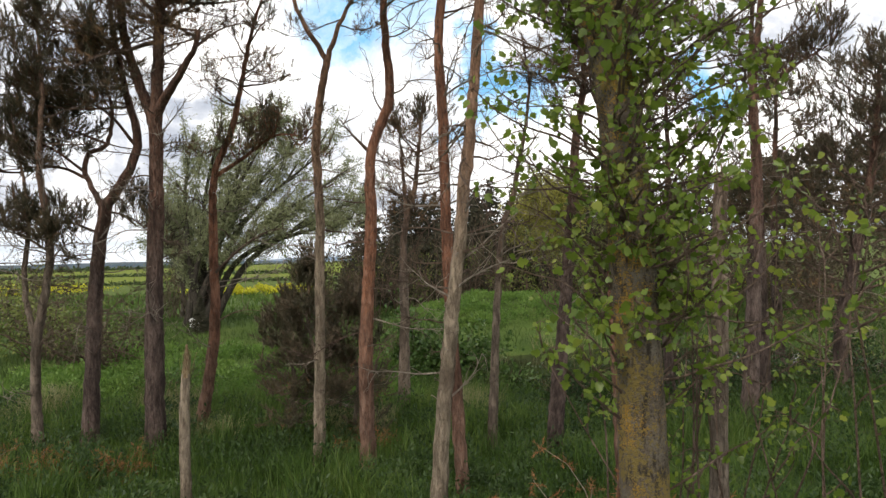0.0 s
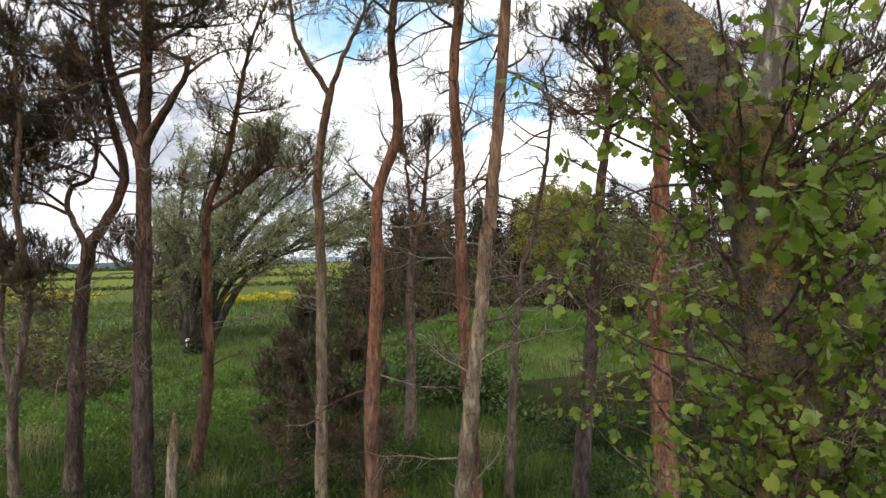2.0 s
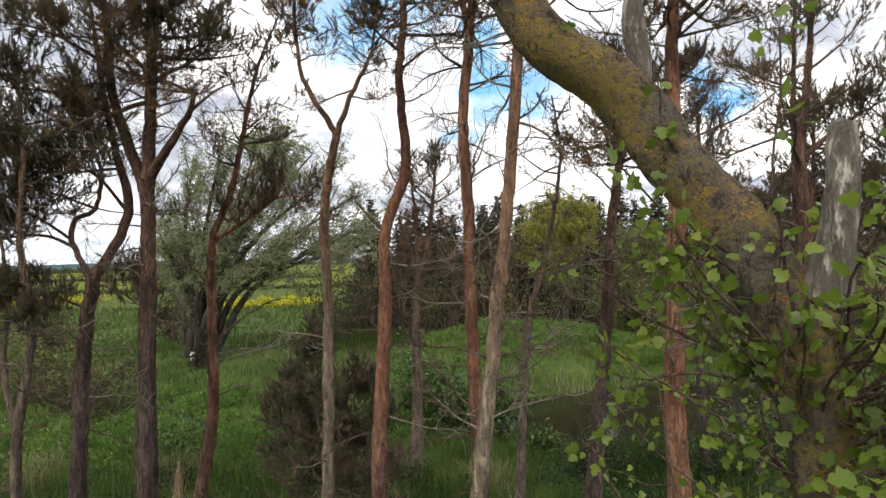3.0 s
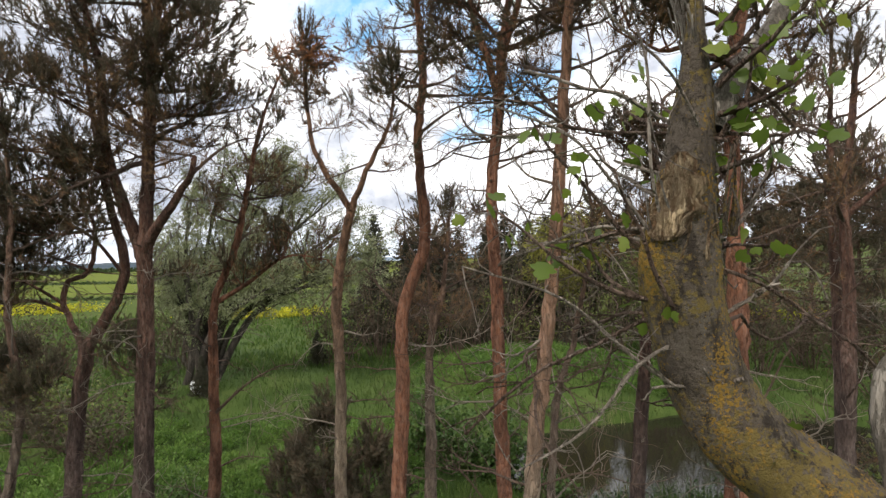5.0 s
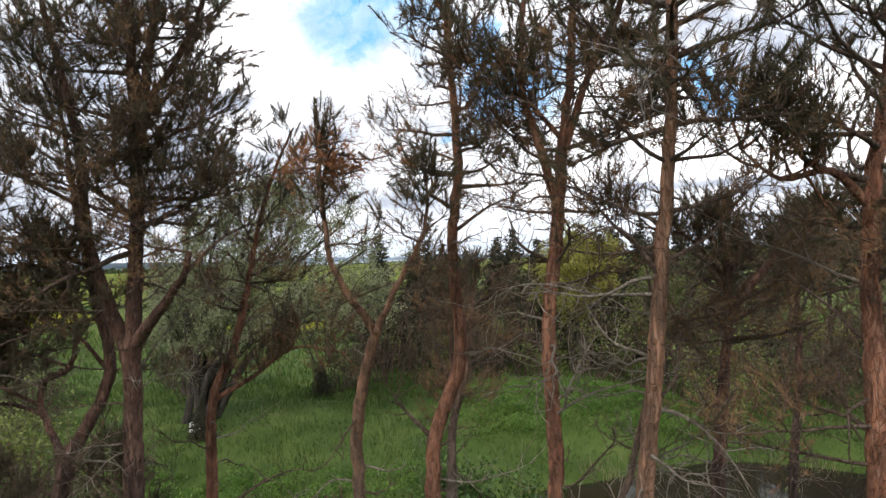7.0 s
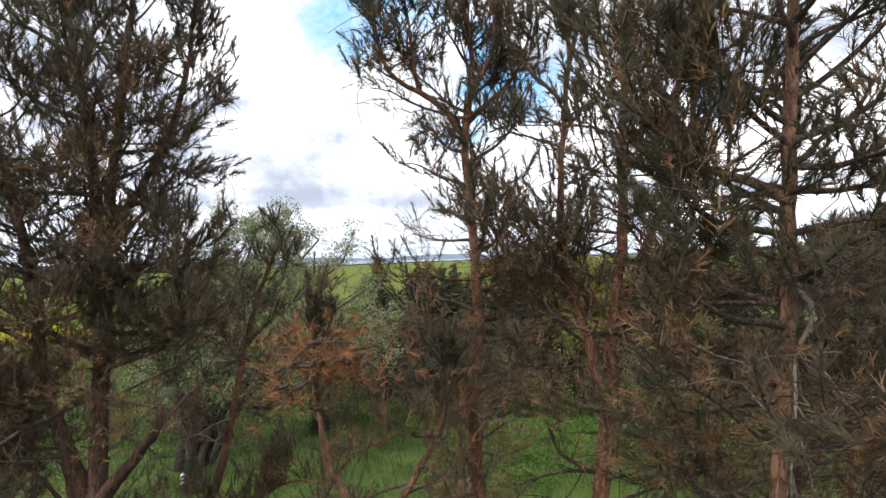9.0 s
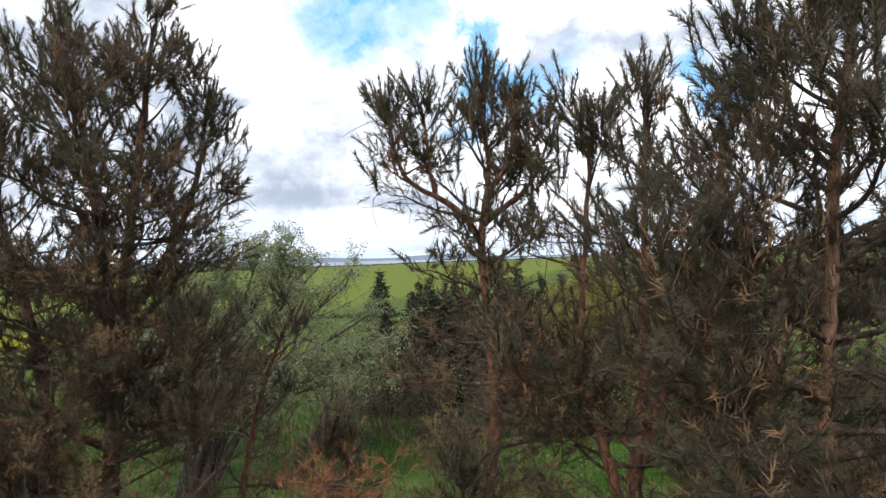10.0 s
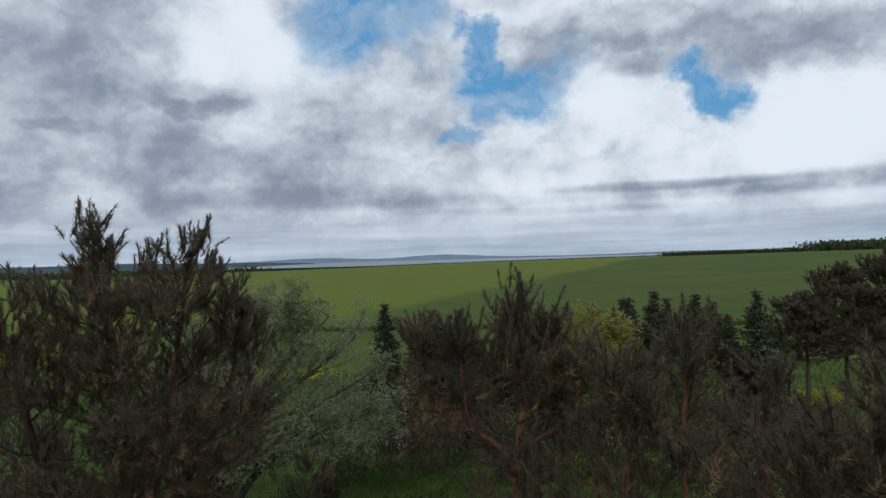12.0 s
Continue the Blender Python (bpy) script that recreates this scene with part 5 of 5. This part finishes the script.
bush((2.6, 12.6), (1.0, 0.8, 1.0), "dark shrub at the bank of the pond", 38, NETTLE, 1600, (0.08, 0.05))
# two dark shrubs added to deepen the shade under the right-hand pines
bush((8.7, 13.0), (1.8, 1.0, 1.7), "dark shrub added for the shade beneath the dense pine", 41, NETTLE, 2400, (0.08, 0.05))
bush((6.1, 13.6), (1.3, 0.9, 1.3), "shrub under the pines, dark as the shade there", 42, NETTLE, 1800, (0.08, 0.05))
bush((10.5, 15.0), (2.2, 1.6, 1.8), "shrub under the pines, dark as the shade there", 39, NETTLE, 2000, (0.09, 0.06))
bush((-1.6, 13.4), (0.5, 0.45, 1.0), "tangle of dead brown twigs", 40, NEEDLE_DEAD, 900, (0.05, 0.02), "dead brush")


def scrub(foot, tall, wide, label, seed, mat, leaves, leaf=(0.13, 0.06)):
    """Bare-twigged brown scrub with few small leaves."""
    rng = np.random.default_rng(seed)
    z0 = float(lie(*foot))
    ob = thing("scrub_bush", (*foot, z0), label, "scrub", "scrub belt")
    tips = []
    b = Build()
    for _ in range(12):
        end = np.array([rng.normal(0, wide * 0.5), rng.normal(0, wide * 0.4), tall * rng.uniform(0.55, 1.0)])
        p = spline(branch_path(rng, (foot[0] + end[0] * 0.2, foot[1] + end[1] * 0.2, z0 - 0.05), end, np.linalg.norm(end), 0.1, 6, 0.1), 0.5)
        tube(b, p, 0.03, 0.006, 3)
        for _k in range(8):
            i = rng.integers(len(p) // 4, len(p))
            q = branch_path(rng, p[i], rng.normal(0, 0.7, 3) + [0, 0, 0.6], rng.uniform(0.3, 0.5) * wide * 0.45 + 0.2, 0.1, 2, 0.2)
            tube(b, q, 0.01, 0.003, 3)
            tips.append(q)
    rooted("stem", b, TWIG, ob)
    tips = np.concatenate(tips)
    p = tips[rng.integers(0, len(tips), leaves)] + rng.normal(0, 0.14, (leaves, 3))
    lb = Build()
    spread(lb, [diamond(*leaf)], p, rng.normal(0, 1, (leaves, 3)), rng.uniform(0.6, 1.3, leaves), rng)
    tagged(rooted("foliage", lb, mat, ob), kind="stuff")


rng = np.random.default_rng(90)
for k in range(22):
    x = -7.0 + 1.15 * k + rng.normal(0, 0.3)
    y = 33.5 + rng.normal(0, 1.2) + (0 if x < 8 else -4)
    scrub((x, y), rng.uniform(3.6, 6.2), 2.4, "brown twiggy scrub before the conifers", 100 + k, SCRUB if k % 5 else LEAF_OLIVE, 1300)
for k, (x, y, h) in enumerate(((8.6, 24.0, 3.6), (14.0, 22.5, 4.6), (15.5, 26.5, 5.0), (9.6, 28.5, 4.6), (17.5, 22, 4.8), (10.4, 31.5, 5.0), (7.6, 31.0, 4.4), (17.5, 30, 5.2), (20.5, 27, 5.2), (-13.5, 22, 2.6), (-15.5, 19, 3.0), (-9.6, 18.6, 1.6), (-12.4, 19.8, 2.0), (-17, 27, 3.4), (-12.2, 31, 3.6), (-18.5, 24, 3.4), (-20, 31, 3.8), (-15, 35, 4.0), (8.0, 15.2, 1.8), (13.5, 16.5, 3.6))):
    scrub((x, y), h, 2.4, "brown twiggy scrub by the pond", 140 + k, SCRUB if k % 3 else LEAF_OLIVE, 1600)


# ---- conifers ----
def spruce_meshes(rng, tall, wide):
    """Trunk and boughs of a spruce of that height, as two builds."""
    t, c = Build(), Build()
    tube(t, np.array([[0, 0, -0.1], [0, 0, tall * 0.5], [0, 0, tall]]), tall * 0.018, 0.012, 7)
    places, ways, sizes = [], [], []
    for z in np.concatenate([np.arange(0.35, tall - 1.6, 0.25), np.arange(tall - 1.6, tall - 0.2, 0.16)]):
        u = z / tall
        n = int(6 + 5 * (1 - u))
        for a in rng.uniform(0, 6.28, n):
            ln = wide * (1 - u) ** 1.05 * rng.uniform(0.6, 1.1) + 0.06
            d = np.array([math.cos(a), math.sin(a), 0.0])
            p = np.array([d * ln * s + [0, 0, z + ln * (0.12 * s - 0.4 * s * s + 0.22 * s**3)] for s in (0, 0.35, 0.7, 1.0)])
            if rng.random() < 0.12:
                tube(t, p, 0.014, 0.004, 3)
            for s in np.arange(0.25, 1.02, 0.24 / max(ln, 0.2)):
                q = d * ln * s + np.array([0, 0, z + ln * (0.12 * s - 0.4 * s * s + 0.22 * s**3)])
                for side_ in (-1, 1):
                    places.append(q)
                    ways.append(d * 0.8 + np.array([-d[1], d[0], 0]) * side_ * rng.uniform(0.3, 1.0) + [0, 0, rng.normal(0, 0.25)])
                    sizes.append(rng.uniform(0.8, 1.3) * (0.55 + 0.45 * min(1.0, 2.2 * (1 - u))))
    for back in (0.3, 0.42, 0.55, 0.7, 0.85):
        places.append([0, 0, tall - back]), ways.append(np.array([0, 0, 1.0]) + rng.normal(0, 0.5, 3) * (back > 0.3)), sizes.append(0.55)
    spread(c, SPRAY, places, ways, sizes, rng)
    return t, c


SPRAY = [needle_shoot(SEED, 5, 0.42, 0.22, 0.115) for _ in range(3)]
rng = np.random.default_rng(41)
kinds = []
for k, (tall, wide) in enumerate(((8.0, 2.5), (7.5, 2.6), (7.8, 2.4), (7.0, 2.6))):
    t, c = spruce_meshes(rng, tall, wide)
    ob = thing("spruce_tree", (0, 0, 0), "dark green spruce in a dense belt", "spruce tree", "conifer belt")
    part("trunk", t, BARK_WILLOW, ob)
    tagged(part("crown", c, SPRUCE, ob), kind="stuff")
    kinds.append(ob)
spots = []
for i in range(17):
    spots.append((-4.6 + 1.28 * i + rng.normal(0, 0.25), 39.5 + rng.normal(0, 0.7)))
    if i % 2:
        spots.append((-4.0 + 1.28 * i + rng.normal(0, 0.3), 42.5 + rng.normal(0, 0.8)))
for n, (x, y) in enumerate(spots):
    m = Matrix.LocRotScale((x, y, float(lie(x, y))), Euler((0, 0, float(rng.uniform(0, 6.28)))), Vector([float(rng.uniform(0.86, 1.08))] * 3))
    if n < 4:
        kinds[n].matrix_basis = m
    else:
        c = copy_thing(kinds[n % 4], Matrix.Identity(4))
        c.matrix_basis = m
for x, y, s in ((-9.2, 24.0, 0.2), (-6.6, 31.5, 0.24)):
    c = copy_thing(kinds[1], Matrix.Identity(4))
    c.matrix_basis = Matrix.LocRotScale((x, y, float(lie(x, y))), Euler((0, 0, x)), Vector((s, s, s)))
    tagged(c, "young dark spruce among the grass", group="young spruces")

for k, (x, y, tall, reach) in enumerate(((19.6, 40.5, 7.2, 1.9), (22.2, 41, 8.8, 2.2), (25.2, 41, 9.6, 2.4), (28.6, 39.5, 9.8, 2.6))):
    pine([(footed((x, y, 0), (x + 0.1, y, tall * 0.5), (x - 0.1, y, tall)), 0.16, 0.03, 3.6, 1.0)], BARK_DARK, "broad dark pine at the edge of the field", 60 + k, limbs=74, reach=reach * 1.2, dead=(1, 2, 4), shoots=SHOOTS_FAR, lush=0.6, group="far pines")


# ---- ground cover ----
def blades(name, label, count, area, tall, wide, mat, seed, keep=None, lean=0.35, clump=0.0):
    """Grass: bent blades of two faces each over a stretch of ground."""
    rng = np.random.default_rng(seed)
    x = rng.uniform(area[0], area[1], count)
    y = rng.uniform(area[2] ** 0.5, area[3] ** 0.5, count) ** 2 if area[2] > 0 else rng.uniform(area[2], area[3], count)
    if clump:
        cx, cy = np.round(x / clump) * clump, np.round(y / clump) * clump
        j = np.sin(cx * 12.9 + cy * 78.2) * 43758.5
        x, y = cx + (j - np.floor(j) - 0.5) * clump + rng.normal(0, clump * 0.22, count), cy + rng.normal(0, clump * 0.22, count)
    d = np.sqrt(((x - POND[0]) / POND[2]) ** 2 + ((y - POND[1]) / POND[3]) ** 2)
    ok = d > 0.92
    if keep is not None:
        ok &= keep(x, y)
    x, y = x[ok], y[ok]
    n = len(x)
    z = lie(x, y) - 0.02
    big = 0.6 + 0.5 * np.sin(x * 1.7 + 2 * np.sin(y * 0.9)) * np.sin(y * 1.3 + 1) + rng.uniform(0, 0.5, n)
    h = tall * np.clip(big, 0.35, 1.5)
    a = rng.uniform(0, 6.283, n)
    acr = np.stack([np.cos(a), np.sin(a), 0 * a], 1) * (wide * (0.6 + 0.5 * y / 14))[:, None]
    bend = np.stack([rng.normal(0, lean, n), rng.normal(0, lean, n), 0 * a], 1) * h[:, None]
    p = np.stack([x, y, z], 1)
    upv = np.stack([0 * h, 0 * h, h], 1)
    mid = p + upv * 0.6 + bend * 0.35
    tip = p + upv + bend
    b = Build()
    near = y < 15
    v = np.stack([p - acr / 2, p + acr / 2, mid + acr * 0.35, mid - acr * 0.35, tip], 1)[near].reshape(-1, 3)
    base = np.arange(near.sum())[:, None] * 5
    b.add(v, base + np.array([0, 1, 2, 3]), base + np.array([3, 2, 4]))
    v = np.stack([p - acr * 0.6, p + acr * 0.6, tip], 1)[~near].reshape(-1, 3)
    b.add(v, None, np.arange(len(v)).reshape(-1, 3))
    return tagged(new(name, b.mesh(name, mat)), label, "grass", kind="stuff")


blades("meadow_grass", "long green meadow grass", 50000, (-17, 16, 5, 16), 0.34, 0.013, GRASS, 51)
blades("open_meadow_grass", "fresh short grass of the open meadow", 60000, (-22, 18, 13.5, 36), 0.26, 0.014, GRASS_FRESH, 59)
blades("near_grass", "rough grass of the clearing", 22000, (-10, 10, -8, 5.2), 0.26, 0.02, GRASS, 50)
blades("tall_grass", "taller lush grass tufts under the pines", 34000, (-13, 12, 5, 15), 0.5, 0.014, GRASS, 52, clump=0.5)
blades("straw_grass", "pale straw-coloured grass", 16000, (-9, 1, 10.5, 14), 0.5, 0.009, GRASS_DRY, 53, keep=lambda x, y: np.sin(x * 2.1 + y) + np.sin(y * 1.7 - x * 0.6) > 0.7)
blades("pond_reeds", "pale green reeds along the pond edge", 8000, (-0.5, 12, 13.5, 23), 0.55, 0.014, GRASS_DRY, 54, lean=0.2,
       keep=lambda x, y: (np.abs(np.sqrt(((x - POND[0]) / POND[2]) ** 2 + ((y - POND[1]) / POND[3]) ** 2) - 1.05) < 0.13) & (np.sin(x * 1.3 + y * 0.7) > -0.3) & ((y > 17.5) | (x < 3.5)))
blades("far_meadow_grass", "rough grass beyond the pond", 24000, (-40, 36, 30, 62), 0.4, 0.035, GRASS, 55)


def nettles(name, label, count, area, mat, seed, tall, leaf, clump):
    """Leafy undergrowth: rounded clumps of small leaves on upright stems."""
    rng = np.random.default_rng(seed)
    cx, cy = rng.uniform(area[0], area[1], clump), rng.uniform(area[2], area[3], clump)
    size = rng.uniform(0.2, 0.48, clump)
    pick = rng.integers(0, clump, count)
    d = unit(rng.normal(size=(count, 3)))
    d[:, 2] = np.abs(d[:, 2])
    r = size[pick] * rng.uniform(0.55, 1.05, count)
    x, y = cx[pick] + d[:, 0] * r, cy[pick] + d[:, 1] * r
    z = lie(x, y) + 0.03 + d[:, 2] * r * tall / 0.35
    b = Build()
    spread(b, [diamond(*leaf)], np.stack([x, y, z], 1), d + rng.normal(0, 0.6, (count, 3)) + np.array([0, 0, 0.2]), rng.uniform(0.6, 1.3, count), rng)
    return tagged(new(name, b.mesh(name, mat)), label, "undergrowth", kind="stuff")


nettles("nettle_undergrowth", "dark green nettles and weeds under the pines", 56000, (-9, 9, 5.2, 13.5), NETTLE, 56, 0.42, (0.07, 0.03), 480)
# weed patches and mound get their sunlit look from the leaf colour
nettles("weed_patches", "green leafy weeds in the meadow, coloured as if sunlit", 38000, (-11, -0.5, 12.8, 21), SUNLIT_GRASS, 57, 0.33, (0.09, 0.045), 210)
nettles("mound_weeds", "green growth on the low mound, coloured as if sunlit", 34000, (-1.5, 8, 23.5, 30), SUNLIT_GRASS, 58, 0.26, (0.1, 0.04), 300)


def dead_clump(x, y, seed, size):
    rng = np.random.default_rng(seed)
    z = float(lie(x, y))
    ob = thing("dead_bracken", (x, y, z), "rust-brown dead pine brush lying in the grass", "dead brush", "dead brush heaps")
    b, lot = Build(), []
    for _ in range(14):
        p = branch_path(rng, (x + rng.normal(0, 0.12), y + rng.normal(0, 0.12), z), (rng.normal(0, 0.7), rng.normal(0, 0.7), 0.7), size * rng.uniform(0.5, 1.1), -0.6, 5, 0.2)
        tube(b, p, 0.008, 0.003, 4)
        lot += [(p[k] + rng.normal(0, 0.03, 3), rng.normal(0, 1, 3), rng.uniform(0.6, 1.0)) for k in (2, 3, 4, 5) for _k in range(6)]
    tagged(rooted("twig_tangle", b, TWIG_DEAD, ob), kind="stuff")
    b = Build()
    spread(b, SHOOTS_DRY, [g[0] for g in lot], [g[1] for g in lot], [g[2] for g in lot], rng)
    rooted("needles", b, NEEDLE_RUST, ob)


for k, (x, y, s) in enumerate(((-4.6, 9.0, 0.5), (-5.6, 8.9, 0.5), (-6.2, 8.7, 0.55), (1.4, 5.5, 1.35), (-1.35, 10.2, 0.6), (1.62, 5.7, 1.0))):
    dead_clump(x, y, 80 + k, s)

sack = thing("white_sack", (-9.5, 24.2, float(lie(-9.5, 24.2))), "crumpled white plastic sack at the willow's foot", "sack")
me_rng = np.random.default_rng(9)
u, w = np.meshgrid(np.linspace(0, 2 * math.pi, 14, endpoint=False), np.linspace(0.05, math.pi - 0.05, 9), indexing="ij")
r = 1 + me_rng.normal(0, 0.12, u.shape)
v = np.stack([0.17 * r * np.sin(w) * np.cos(u) + 0.08 * np.cos(w), 0.14 * r * np.sin(w) * np.sin(u), 0.24 - 0.26 * r * np.cos(w)], -1).reshape(-1, 3)
b = Build()
b.add(v, [[i * 9 + j, ((i + 1) % 14) * 9 + j, ((i + 1) % 14) * 9 + j + 1, i * 9 + j + 1] for i in range(14) for j in range(8)])
white, wnt, wb = material("white_plastic", 0.5, 0.4)
nt_col = ramp(wnt, noisy(wnt, place_of(wnt), 14.0), [(0.3, (0.6, 0.62, 0.62)), (0.6, (0.82, 0.83, 0.83))])
wnt.links.new(nt_col, wb.inputs["Base Color"])
part("bag", b, white, sack)


# ---- far fields ----
def leafy_strip(name, label, category, pts, count, tall, wide, mat, seed, leaf=(0.5, 0.3)):
    """A hedge, crop strip or far wood: leaf clumps filling a band along pts."""
    rng = np.random.default_rng(seed)
    p = np.array(pts, float)
    seg = rng.integers(0, len(p) - 1, count)
    f = rng.random(count)[:, None]
    xy = p[seg] * (1 - f) + p[seg + 1] * f + rng.normal(0, wide / 2, (count, 2))
    along = xy[:, 0] * 0.8 + xy[:, 1] * 0.3
    top = tall * (0.72 + 0.2 * np.sin(along * 3.0 / tall) + 0.12 * np.sin(along * 7.1 / tall + 1))
    z = lie(xy[:, 0], xy[:, 1]) + top * rng.random(count) ** 0.7
    b = Build()
    spread(b, [diamond(*leaf)], np.c_[xy, z], rng.normal(0, 1, (count, 3)), rng.uniform(0.6, 1.3, count), rng)
    return tagged(new(name, b.mesh(name, mat)), label, category, kind="stuff")


leafy_strip("field_hedge", "low dark hedge along the field edge", "hedge", [(-80, 99), (-15, 96), (40, 89), (90, 86)], 16000, 0.7, 0.7, HEDGE, 61, (0.3, 0.16))
leafy_strip("rape_flowers", "yellow flowering rape at the field margin", "flowers", [(-62, 76), (-44, 73)], 14000, 1.0, 5.0, RAPE, 62, (0.22, 0.16))
leafy_strip("rape_flowers", "yellow flowering rape beyond the willow", "flowers", [(-22, 58), (-13, 60)], 8000, 0.9, 2.0, RAPE, 63, (0.18, 0.14))
leafy_strip("rape_flowers", "yellow flowering rape beyond the far pines", "flowers", [(15, 47), (26, 46)], 6000, 0.8, 1.2, RAPE, 64, (0.16, 0.12))
leafy_strip("far_wood", "dark woodland on the skyline", "wood", [(376, 640), (560, 640), (760, 600)], 24000, 10.0, 22.0, HEDGE, 65, (2.6, 1.9))
leafy_strip("far_copse", "low dark trees before the skyline wood", "wood", [(240, 690), (400, 660)], 9000, 4.0, 9.0, HEDGE, 69, (1.8, 1.3))
leafy_strip("far_hedge", "dark hedgerow far across the plain", "hedge", [(-420, 640), (-240, 700), (60, 790), (330, 760)], 14000, 1.3, 4.0, HEDGE, 66, (1.0, 0.7))
leafy_strip("far_trees", "scattered far trees beyond the fields", "wood", [(-900, 1000), (-300, 1050)], 5000, 9.0, 20.0, HEDGE, 67, (5, 3.5))
leafy_strip("field_margin", "dark grass margin between two fields", "hedge", [(-200, 260), (-30, 150)], 4000, 0.8, 2.0, HEDGE, 68, (0.8, 0.4))
